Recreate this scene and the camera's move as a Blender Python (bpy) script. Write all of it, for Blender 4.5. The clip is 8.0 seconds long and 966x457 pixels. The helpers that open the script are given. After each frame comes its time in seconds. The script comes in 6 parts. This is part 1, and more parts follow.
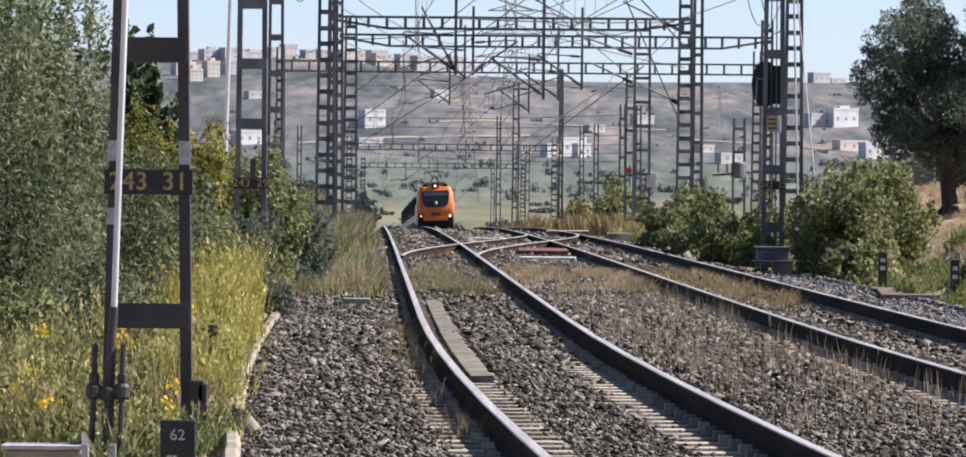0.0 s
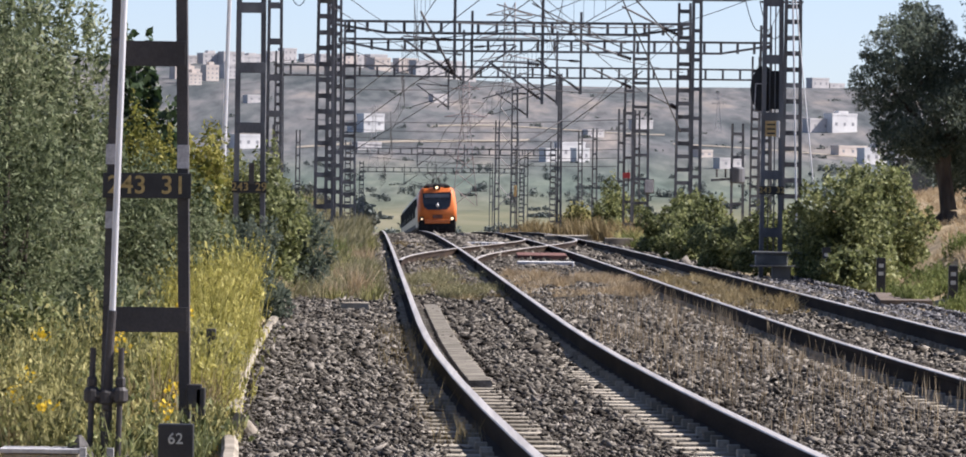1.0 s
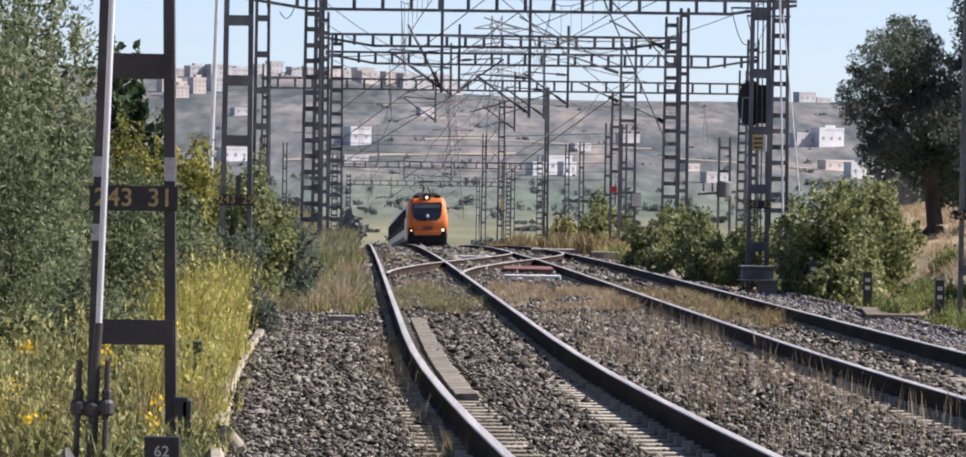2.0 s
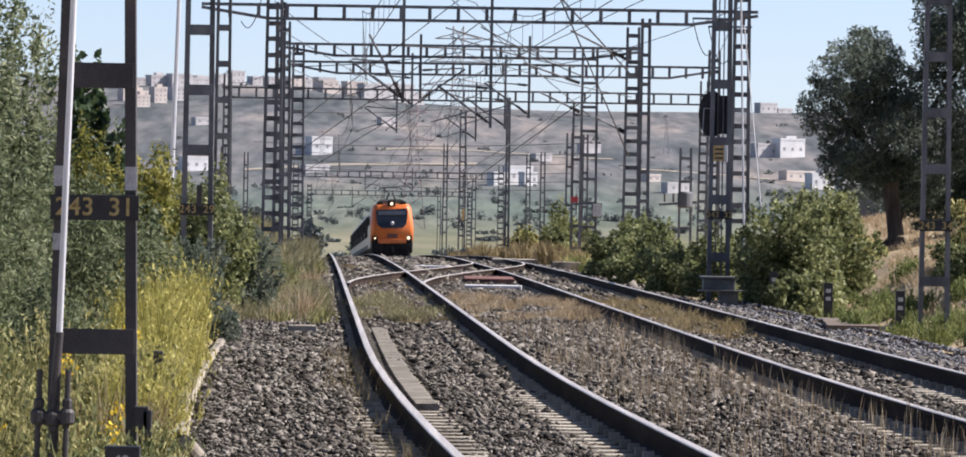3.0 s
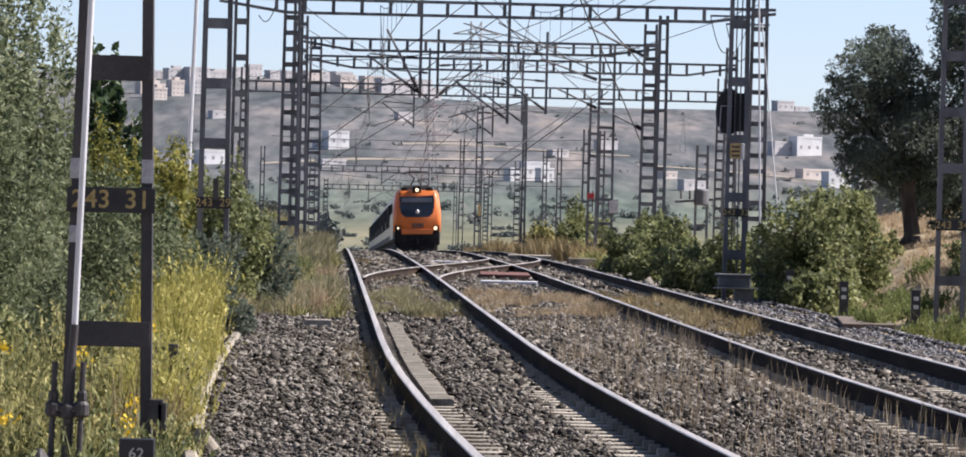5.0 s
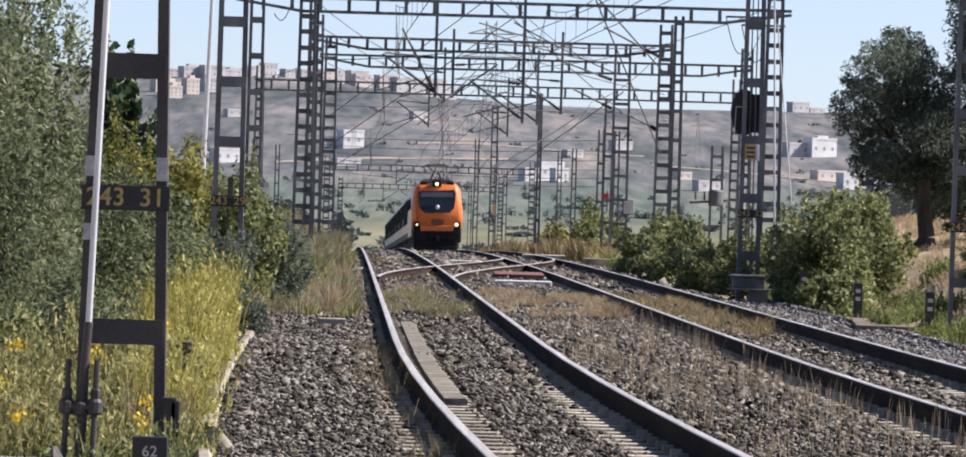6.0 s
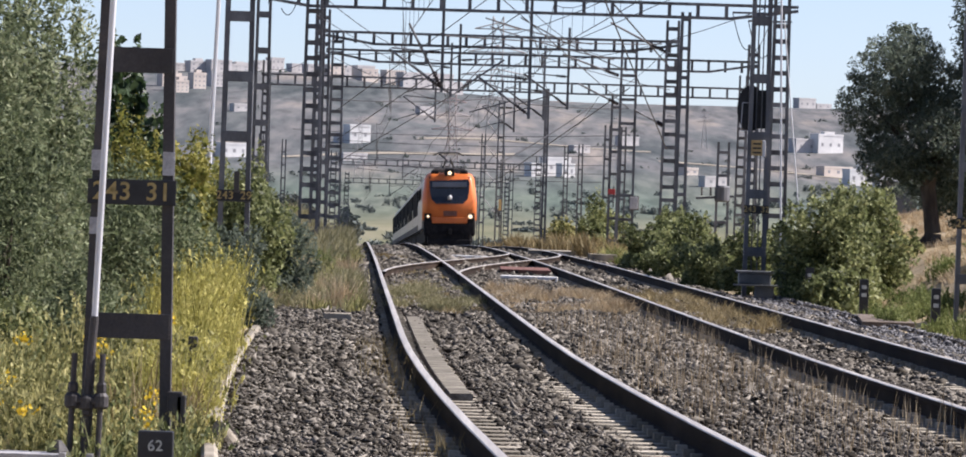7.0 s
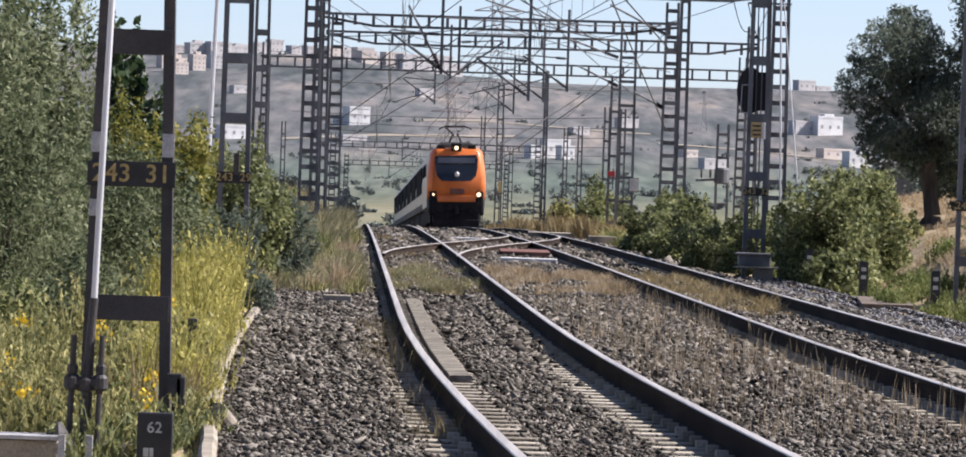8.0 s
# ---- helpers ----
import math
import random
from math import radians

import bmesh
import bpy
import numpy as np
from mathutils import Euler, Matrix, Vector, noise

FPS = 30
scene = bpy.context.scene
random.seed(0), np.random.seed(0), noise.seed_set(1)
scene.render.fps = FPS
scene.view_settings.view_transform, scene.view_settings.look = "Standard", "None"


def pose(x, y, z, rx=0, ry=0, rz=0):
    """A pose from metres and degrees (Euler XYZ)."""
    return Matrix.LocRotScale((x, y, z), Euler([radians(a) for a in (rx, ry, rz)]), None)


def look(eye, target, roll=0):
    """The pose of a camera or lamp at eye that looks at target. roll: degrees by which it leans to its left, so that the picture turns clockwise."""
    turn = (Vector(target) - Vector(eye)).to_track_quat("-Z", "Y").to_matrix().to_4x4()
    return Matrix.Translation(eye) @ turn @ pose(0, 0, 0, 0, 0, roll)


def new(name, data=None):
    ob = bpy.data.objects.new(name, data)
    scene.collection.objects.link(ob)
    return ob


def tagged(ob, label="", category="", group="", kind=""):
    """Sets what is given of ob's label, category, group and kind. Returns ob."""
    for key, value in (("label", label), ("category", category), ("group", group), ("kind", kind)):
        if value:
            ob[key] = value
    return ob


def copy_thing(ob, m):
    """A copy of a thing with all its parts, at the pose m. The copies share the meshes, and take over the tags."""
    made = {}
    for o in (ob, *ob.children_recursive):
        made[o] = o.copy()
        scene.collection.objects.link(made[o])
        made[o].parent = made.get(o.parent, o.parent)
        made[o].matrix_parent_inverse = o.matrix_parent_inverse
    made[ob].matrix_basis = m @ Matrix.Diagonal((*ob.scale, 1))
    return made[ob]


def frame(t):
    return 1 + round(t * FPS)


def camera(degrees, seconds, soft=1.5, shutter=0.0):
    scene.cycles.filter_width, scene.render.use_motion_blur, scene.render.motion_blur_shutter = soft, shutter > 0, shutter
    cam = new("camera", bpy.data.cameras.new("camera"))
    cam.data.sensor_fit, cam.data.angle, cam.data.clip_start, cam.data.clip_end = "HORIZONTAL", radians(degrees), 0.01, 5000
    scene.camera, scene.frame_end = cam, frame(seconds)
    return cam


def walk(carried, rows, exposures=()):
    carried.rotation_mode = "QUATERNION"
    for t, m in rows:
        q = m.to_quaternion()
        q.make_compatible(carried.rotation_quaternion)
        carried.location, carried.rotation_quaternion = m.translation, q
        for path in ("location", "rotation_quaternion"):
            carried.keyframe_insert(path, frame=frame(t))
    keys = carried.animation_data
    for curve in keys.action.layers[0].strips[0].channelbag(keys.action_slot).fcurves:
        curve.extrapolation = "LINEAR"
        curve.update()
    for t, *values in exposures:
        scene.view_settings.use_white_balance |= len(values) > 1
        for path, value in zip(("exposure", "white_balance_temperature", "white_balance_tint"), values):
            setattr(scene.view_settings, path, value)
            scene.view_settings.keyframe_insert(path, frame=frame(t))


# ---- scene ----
# camera: handheld, standing by the line, turning a little
EYE = (0.0, 0.0, 1.55)
cam = camera(9.957, 8.0, soft=1.75)
PATH = [
    (0, 89.5618, -0.5647, 0.1914),
    (0.5, 89.5858, -0.6583, 0.1815),
    (1, 89.6087, -0.6963, 0.1758),
    (1.5, 89.6495, -0.7326, 0.1382),
    (1.7, 89.6839, -0.7700, 0.1127),
    (2.8, 89.8694, -0.9800, -0.2585),
    (3, 89.8588, -0.9600, -0.3632),
    (3.5, 89.8169, -1.1228, -0.5002),
    (4, 89.8430, -1.1711, -0.4855),
    (4.5, 89.8232, -1.2763, -0.3226),
    (4.7, 89.8100, -1.3300, -0.2693),
    (5.8, 89.8136, -1.6900, -0.0642),
    (6, 89.8029, -1.7235, -0.0456),
    (6.5, 89.7877, -1.7704, 0.0184),
    (7, 89.7514, -1.8732, 0.0187),
    (7.5, 89.6964, -1.8654, 0.0153),
    (8, 89.5657, -1.8999, 0.0144),
]
walk(cam, [(t, pose(*EYE, rx, ry, rz)) for t, rx, ry, rz in PATH], [(0.0, 1.0, 6270, 19), (8.0, 1.0, 6270, 19)])

# ---- light ----
SUN_DIR = Vector((0.74, 0.10, 0.665)).normalized()
world = bpy.data.worlds.new("world")
scene.world = world
world.use_nodes = True
wn = world.node_tree.nodes
sky = wn.new("ShaderNodeTexSky")
sky.sky_type = "NISHITA"
sky.sun_disc = False
sky.sun_elevation = math.asin(SUN_DIR.z)
sky.sun_rotation = math.atan2(SUN_DIR.x, SUN_DIR.y)
sky.air_density, sky.dust_density, sky.ozone_density = 0.5, 0.42, 0.1
wn["Background"].inputs["Strength"].default_value = 0.079
world.node_tree.links.new(sky.outputs[0], wn["Background"].inputs["Color"])
sun_data = bpy.data.lights.new("sun", "SUN")
sun_data.energy, sun_data.angle, sun_data.color = 5.0, radians(0.6), (1.0, 0.95, 0.86)
sun = new("sun", sun_data)
sun.matrix_world = look((0, 0, 50), Vector((0, 0, 50)) - SUN_DIR)

# ---- helpers of this scene ----
def mesh_of(bm, material, smooth=False):
    me = bpy.data.meshes.new("mesh")
    bm.to_mesh(me)
    bm.free()
    me.materials.append(material)
    if smooth:
        me.polygons.foreach_set("use_smooth", [True] * len(me.polygons))
    return me


def part(name, bm, material, parent=None, label="", smooth=False, at=None):
    """One mesh object out of a bmesh, under a thing or a part."""
    ob = new(name, mesh_of(bm, material, smooth))
    if parent is not None:
        ob.parent = parent
    if at is not None:
        ob.matrix_basis = at
    if label:
        ob["label"] = label
    return ob


def thing(name, x, y, z, label, category, group="", rz=0.0):
    ob = new(name)
    ob.empty_display_size = 0.2
    ob.matrix_basis = pose(x, y, z, 0, 0, rz)
    return tagged(ob, label, category, group)


def box(bm, x0, y0, z0, x1, y1, z1, bevel=0.0):
    r = bmesh.ops.create_cube(bm, size=1.0)
    vs = r["verts"]
    for v in vs:
        v.co = Vector(((x0 + x1) / 2 + v.co.x * (x1 - x0), (y0 + y1) / 2 + v.co.y * (y1 - y0), (z0 + z1) / 2 + v.co.z * (z1 - z0)))
    if bevel:
        es = list({e for v in vs for e in v.link_edges})
        bmesh.ops.bevel(bm, geom=es, offset=bevel, segments=2, affect="EDGES", profile=0.6)
    return bm


def bar(bm, a, b, r=0.02, sides=6, r2=None):
    """A round bar from a to b."""
    a, b = Vector(a), Vector(b)
    q = (b - a).to_track_quat("Z", "Y")
    r2 = r if r2 is None else r2
    n = [], []
    for ring, (c, rad) in zip(n, ((a, r), (b, r2))):
        for i in range(sides):
            w = 2 * math.pi * i / sides
            ring.append(bm.verts.new(c + q @ Vector((rad * math.cos(w), rad * math.sin(w), 0))))
    for i in range(sides):
        j = (i + 1) % sides
        bm.faces.new((n[0][i], n[0][j], n[1][j], n[1][i]))
    bm.faces.new(n[0][::-1])
    bm.faces.new(n[1])
    return bm


def beam(bm, a, b, w, h, up=(0, 0, 1)):
    """A straight bar of rectangular section from a to b."""
    a, b, up = Vector(a), Vector(b), Vector(up)
    d = (b - a).normalized()
    s = d.cross(up)
    s = s.normalized() if s.length > 1e-4 else Vector((1, 0, 0))
    u = s.cross(d).normalized()
    vs = [bm.verts.new(c + s * (i * w / 2) + u * (j * h / 2)) for c in (a, b) for i, j in ((-1, -1), (1, -1), (1, 1), (-1, 1))]
    for f in ((3, 2, 1, 0), (4, 5, 6, 7), (0, 1, 5, 4), (1, 2, 6, 5), (2, 3, 7, 6), (3, 0, 4, 7)):
        bm.faces.new([vs[i] for i in f])
    return bm


def lathe(bm, profile, steps=16, centre=(0, 0, 0)):
    """Turns a profile of (radius, height) round the upright axis."""
    rings = []
    for r, z in profile:
        rings.append([bm.verts.new((centre[0] + r * math.cos(2 * math.pi * i / steps), centre[1] + r * math.sin(2 * math.pi * i / steps), centre[2] + z)) for i in range(steps)])
    for a, b in zip(rings, rings[1:]):
        for i in range(steps):
            j = (i + 1) % steps
            bm.faces.new((a[i], a[j], b[j], b[i]))
    bm.faces.new(rings[0][::-1])
    bm.faces.new(rings[-1])
    return bm


def tube(bm, pts, r=0.012, sides=5, r2=None):
    """One bent round bar through the points."""
    pts = [Vector(p) for p in pts]
    rings = []
    for i, p in enumerate(pts):
        d = (pts[min(len(pts) - 1, i + 1)] - pts[max(0, i - 1)]).normalized()
        q = d.to_track_quat("Z", "Y")
        rad = r if r2 is None else r + (r2 - r) * i / (len(pts) - 1)
        rings.append([bm.verts.new(p + q @ Vector((rad * math.cos(2 * math.pi * k / sides), rad * math.sin(2 * math.pi * k / sides), 0))) for k in range(sides)])
    for a, b in zip(rings, rings[1:]):
        for i in range(sides):
            j = (i + 1) % sides
            bm.faces.new((a[i], a[j], b[j], b[i]))
    bm.faces.new(rings[0][::-1])
    bm.faces.new(rings[-1])
    return bm


def sweep(bm, pts, section, closed=True):
    """Carries a section of (across, up) along points that run towards y."""
    rings = []
    for i, p in enumerate(pts):
        a, b = Vector(pts[max(0, i - 1)]), Vector(pts[min(len(pts) - 1, i + 1)])
        d = (b - a).normalized()
        s = d.cross(Vector((0, 0, 1))).normalized()
        u = s.cross(d)
        rings.append([bm.verts.new(Vector(p) + s * x + u * z) for x, z in section])
    n = len(section)
    for a, b in zip(rings, rings[1:]):
        for i in range(n if closed else n - 1):
            j = (i + 1) % n
            bm.faces.new((a[j], a[i], b[i], b[j]))
    if closed:
        bm.faces.new(rings[0])
        bm.faces.new(rings[-1][::-1])
    return bm


def raw_mesh(name, verts, faces, material, smooth=False):
    """A mesh from numpy arrays; faces all of one size."""
    me = bpy.data.meshes.new(name)
    n, k = faces.shape
    me.vertices.add(len(verts))
    me.vertices.foreach_set("co", verts.astype(np.float32).ravel())
    me.loops.add(n * k)
    me.loops.foreach_set("vertex_index", faces.astype(np.int32).ravel())
    me.polygons.add(n)
    me.polygons.foreach_set("loop_start", np.arange(0, n * k, k, dtype=np.int32))
    me.update(calc_edges=True)
    me.materials.append(material)
    if smooth:
        me.polygons.foreach_set("use_smooth", [True] * n)
    return me


# ---- the line of the railway ----
ZR_Y = np.array([-200, 0, 60, 127, 180, 225, 270, 350, 420, 600, 900, 1300])
ZR_Z = np.array([0.17, 0.17, 0.19, 0.27, 0.20, -0.10, -0.66, -1.65, -2.5, -4.6, -7.5, -9.0])


def smooth_step(a):
    a = np.clip(a, 0, 1)
    return a * a * (3 - 2 * a)


_gy = np.arange(-200, 1301, 1.0)
_gz = np.interp(_gy, ZR_Y, ZR_Z)
_k = np.exp(-0.5 * (np.arange(-60, 61) / 14.0) ** 2)
_gz = np.convolve(np.pad(_gz, 60, mode="edge"), _k / _k.sum(), mode="valid")


def rail_z(y):
    return np.interp(y, _gy, _gz)


def x_left(y):
    """The middle of the track on which the camera looks along, at y."""
    y = np.asarray(y, float)
    return -0.081 - 0.02384 * (y - 57.9) + np.where(y < 57, 0.000435 * (57 - y) ** 2, 0.0)


def x_right(y):
    return x_left(y) + 3.82


def kerb_x(y):
    return x_left(y) - 2.35


def ground_z(x, y):
    """The height of the land."""
    x, y = np.asarray(x, float), np.asarray(y, float)
    base = rail_z(np.minimum(y, 1299))
    u = x - x_left(y)
    bed = -0.45 + 0.21 * smooth_step((u - 5.3) / 0.6)
    left = -0.16 - 0.35 * smooth_step((-u - 3.4) / 3.0) + 0.85 * smooth_step((-u - 1.9) / 1.6) * smooth_step((y - 150) / 80.0) * smooth_step((420 - y) / 120.0) - 0.26 * smooth_step((-u - 2.42) / 0.3) * smooth_step((36 - y) / 3.0)
    right = -0.45 + (1.25 * smooth_step((u - 7.3) / 3.2) + 0.25 * np.clip(u - 10.5, 0, 12)) * smooth_step((210 - y) / 80.0)
    off = np.where(u < -2.35, left, np.where(u > 6.3, right + 0.26 * smooth_step((7.2 - u) / 0.9), bed))
    near = base + off
    hill = -7.0 + 2.5 * smooth_step((y - 1100) / 300) + 10 * smooth_step((y - 1350) / 500) + 48 * smooth_step((y - 1600) / 1100)
    bump = np.sin(x / 83.0 + 1.2) * np.sin(y / 240.0 + x / 300.0) * 2.5 + np.sin(x / 31.0 + y / 60.0) * 0.8
    hill = hill + bump * smooth_step((y - 1300) / 500) + 8 * smooth_step((-x + 60) / 160) * smooth_step((y - 1700) / 800)
    return near + (hill - near) * smooth_step((y - 700) / 500)


# ---- materials ----
def shader(name, stops, scale=4.0, detail=6.0, rough=0.8, metal=0.0, bump=0.0, bump_scale=40.0, island=0.0, obj_random=0.0,
           fine=0.0, fine_scale=60.0, spec=0.4, stretch=(1, 1, 1), rough_var=0.0, through_light=0.0):
    """A surface whose colour runs through stops by noise, with finer grain, relief, and a random shade for each loose piece."""
    m = bpy.data.materials.new(name)
    m.use_nodes = True
    nt = m.node_tree
    nd, ln = nt.nodes, nt.links
    bsdf = nd["Principled BSDF"]
    geo = nd.new("ShaderNodeNewGeometry")
    coord = nd.new("ShaderNodeTexCoord")
    mp = nd.new("ShaderNodeMapping")
    mp.inputs["Scale"].default_value = stretch
    ln.new(coord.outputs["Object"], mp.inputs["Vector"])
    tex = nd.new("ShaderNodeTexNoise")
    tex.inputs["Scale"].default_value, tex.inputs["Detail"].default_value = scale, detail
    ln.new(mp.outputs[0], tex.inputs["Vector"])
    value = tex.outputs["Fac"]
    if island or obj_random:
        src = geo.outputs["Random Per Island"]
        if obj_random:
            src = nd.new("ShaderNodeObjectInfo").outputs["Random"]
        k = island or obj_random
        sub = nd.new("ShaderNodeMath")
        sub.operation = "MULTIPLY_ADD"
        ln.new(src, sub.inputs[0])
        sub.inputs[1].default_value, sub.inputs[2].default_value = k, -k / 2
        add = nd.new("ShaderNodeMath")
        add.operation = "ADD"
        ln.new(value, add.inputs[0])
        ln.new(sub.outputs[0], add.inputs[1])
        value = add.outputs[0]
    ramp = nd.new("ShaderNodeValToRGB")
    while len(ramp.color_ramp.elements) < len(stops):
        ramp.color_ramp.elements.new(0.5)
    for i, (at, c) in enumerate(stops):
        ramp.color_ramp.elements[i].position = at
        ramp.color_ramp.elements[i].color = (*c, 1)
    ln.new(value, ramp.inputs[0])
    colour = ramp.outputs[0]
    if fine:
        t2 = nd.new("ShaderNodeTexNoise")
        t2.inputs["Scale"].default_value, t2.inputs["Detail"].default_value = fine_scale, 4.0
        ln.new(mp.outputs[0], t2.inputs["Vector"])
        r2 = nd.new("ShaderNodeMapRange")
        r2.inputs["From Min"].default_value, r2.inputs["From Max"].default_value = 0.25, 0.75
        r2.inputs["To Min"].default_value, r2.inputs["To Max"].default_value = 1 - fine, 1 + fine
        ln.new(t2.outputs["Fac"], r2.inputs["Value"])
        mul = nd.new("ShaderNodeVectorMath")
        mul.operation = "SCALE"
        ln.new(colour, mul.inputs[0])
        ln.new(r2.outputs[0], mul.inputs["Scale"])
        colour = mul.outputs[0]
    ln.new(colour, bsdf.inputs["Base Color"])
    bsdf.inputs["Roughness"].default_value = rough
    bsdf.inputs["Metallic"].default_value = metal
    bsdf.inputs["Specular IOR Level"].default_value = spec
    if rough_var:
        r3 = nd.new("ShaderNodeMapRange")
        r3.inputs["To Min"].default_value, r3.inputs["To Max"].default_value = rough - rough_var, rough + rough_var
        ln.new(tex.outputs["Fac"], r3.inputs["Value"])
        ln.new(r3.outputs[0], bsdf.inputs["Roughness"])
    if bump:
        t3 = nd.new("ShaderNodeTexNoise")
        t3.inputs["Scale"].default_value, t3.inputs["Detail"].default_value = bump_scale, 5.0
        ln.new(mp.outputs[0], t3.inputs["Vector"])
        b = nd.new("ShaderNodeBump")
        b.inputs["Strength"].default_value, b.inputs["Distance"].default_value = bump, 0.02
        ln.new(t3.outputs["Fac"], b.inputs["Height"])
        ln.new(b.outputs[0], bsdf.inputs["Normal"])
    if through_light:
        tr = nd.new("ShaderNodeBsdfTranslucent")
        ln.new(colour, tr.inputs["Color"])
        mix = nd.new("ShaderNodeMixShader")
        mix.inputs[0].default_value = through_light
        ln.new(bsdf.outputs[0], mix.inputs[1])
        ln.new(tr.outputs[0], mix.inputs[2])
        ln.new(mix.outputs[0], nd["Material Output"].inputs["Surface"])
    return m


def lamp_glass(name, colour, strength):
    m = bpy.data.materials.new(name)
    m.use_nodes = True
    b = m.node_tree.nodes["Principled BSDF"]
    b.inputs["Base Color"].default_value = (*colour, 1)
    b.inputs["Emission Color"].default_value = (*colour, 1)
    b.inputs["Emission Strength"].default_value = strength
    return m


def ground_shader():
    """Land cover by distance: dry verge, green valley fields, scrub and bare soil on the hill; haze is mixed into the
    far colours.
    """
    m = bpy.data.materials.new("land")
    m.use_nodes = True
    nt = m.node_tree
    nd, ln = nt.nodes, nt.links
    bsdf = nd["Principled BSDF"]
    bsdf.inputs["Roughness"].default_value, bsdf.inputs["Specular IOR Level"].default_value = 0.95, 0.1
    geo = nd.new("ShaderNodeNewGeometry")
    sep = nd.new("ShaderNodeSeparateXYZ")
    ln.new(geo.outputs["Position"], sep.inputs[0])

    def noise_ramp(scale, stops, stretch=(1, 1, 1), detail=8):
        mp = nd.new("ShaderNodeMapping")
        mp.inputs["Scale"].default_value = stretch
        ln.new(geo.outputs["Position"], mp.inputs["Vector"])
        t = nd.new("ShaderNodeTexNoise")
        t.inputs["Scale"].default_value, t.inputs["Detail"].default_value = scale, detail
        ln.new(mp.outputs[0], t.inputs["Vector"])
        r = nd.new("ShaderNodeValToRGB")
        while len(r.color_ramp.elements) < len(stops):
            r.color_ramp.elements.new(0.5)
        for i, (at, c) in enumerate(stops):
            r.color_ramp.elements[i].position, r.color_ramp.elements[i].color = at, (*c, 1)
        ln.new(t.outputs["Fac"], r.inputs[0])
        return r.outputs[0]

    def blend(a, b, lo, hi):
        f = nd.new("ShaderNodeMapRange")
        f.inputs["From Min"].default_value, f.inputs["From Max"].default_value = lo, hi
        ln.new(sep.outputs["Y"], f.inputs["Value"])
        mx = nd.new("ShaderNodeMix")
        mx.data_type = "RGBA"
        ln.new(f.outputs[0], mx.inputs[0])
        ln.new(a, mx.inputs[6])
        ln.new(b, mx.inputs[7])
        return mx.outputs[2]

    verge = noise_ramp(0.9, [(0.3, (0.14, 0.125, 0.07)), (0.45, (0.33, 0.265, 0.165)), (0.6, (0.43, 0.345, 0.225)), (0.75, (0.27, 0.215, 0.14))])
    # Distance haze is put into these greyed, bluish valley and hill colours.
    hazy_field = noise_ramp(0.02, [(0.3, (0.08, 0.105, 0.092)), (0.45, (0.105, 0.135, 0.115)), (0.55, (0.125, 0.15, 0.125)), (0.7, (0.17, 0.17, 0.14))], (1, 0.12, 1))
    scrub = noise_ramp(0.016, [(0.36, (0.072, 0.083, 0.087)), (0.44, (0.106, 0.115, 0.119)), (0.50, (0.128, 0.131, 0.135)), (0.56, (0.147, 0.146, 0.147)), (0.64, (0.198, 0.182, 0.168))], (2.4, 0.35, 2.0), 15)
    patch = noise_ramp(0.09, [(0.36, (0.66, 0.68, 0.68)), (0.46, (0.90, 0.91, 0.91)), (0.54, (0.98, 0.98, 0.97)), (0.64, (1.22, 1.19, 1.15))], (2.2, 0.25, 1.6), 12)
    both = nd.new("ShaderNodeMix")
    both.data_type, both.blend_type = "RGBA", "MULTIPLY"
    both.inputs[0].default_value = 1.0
    ln.new(blend(hazy_field, scrub, 1660, 1860), both.inputs[6])
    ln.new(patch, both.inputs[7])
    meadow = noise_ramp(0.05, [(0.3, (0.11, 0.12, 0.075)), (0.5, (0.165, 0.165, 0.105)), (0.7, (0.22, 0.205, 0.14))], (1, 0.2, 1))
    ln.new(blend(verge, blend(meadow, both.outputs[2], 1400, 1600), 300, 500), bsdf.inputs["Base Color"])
    t = nd.new("ShaderNodeTexNoise")
    t.inputs["Scale"].default_value, t.inputs["Detail"].default_value = 9.0, 8.0
    ln.new(geo.outputs["Position"], t.inputs["Vector"])
    b = nd.new("ShaderNodeBump")
    b.inputs["Strength"].default_value, b.inputs["Distance"].default_value = 0.6, 0.06
    ln.new(t.outputs["Fac"], b.inputs["Height"])
    ln.new(b.outputs[0], bsdf.inputs["Normal"])
    return m


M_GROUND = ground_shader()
M_BALLAST = shader("ballast", [(0.2, (0.024, 0.0205, 0.0165)), (0.42, (0.064, 0.057, 0.047)), (0.6, (0.118, 0.107, 0.090)), (0.85, (0.23, 0.21, 0.18))], 1.3, 5, 0.9, island=0.7, fine=0.3, fine_scale=50, spec=0.2)
M_BALLAST_GREY = shader("grey ballast", [(0.25, (0.04, 0.04, 0.043)), (0.5, (0.10, 0.10, 0.106)), (0.85, (0.21, 0.21, 0.218))], 1.3, 5, 0.9, island=0.7, fine=0.3, spec=0.2)
M_BED = shader("ballast bed", [(0.3, (0.022, 0.017, 0.014)), (0.5, (0.062, 0.048, 0.04)), (0.7, (0.12, 0.095, 0.08))], 14, 8, 0.95, bump=1.0, bump_scale=22, fine=0.4, fine_scale=60)
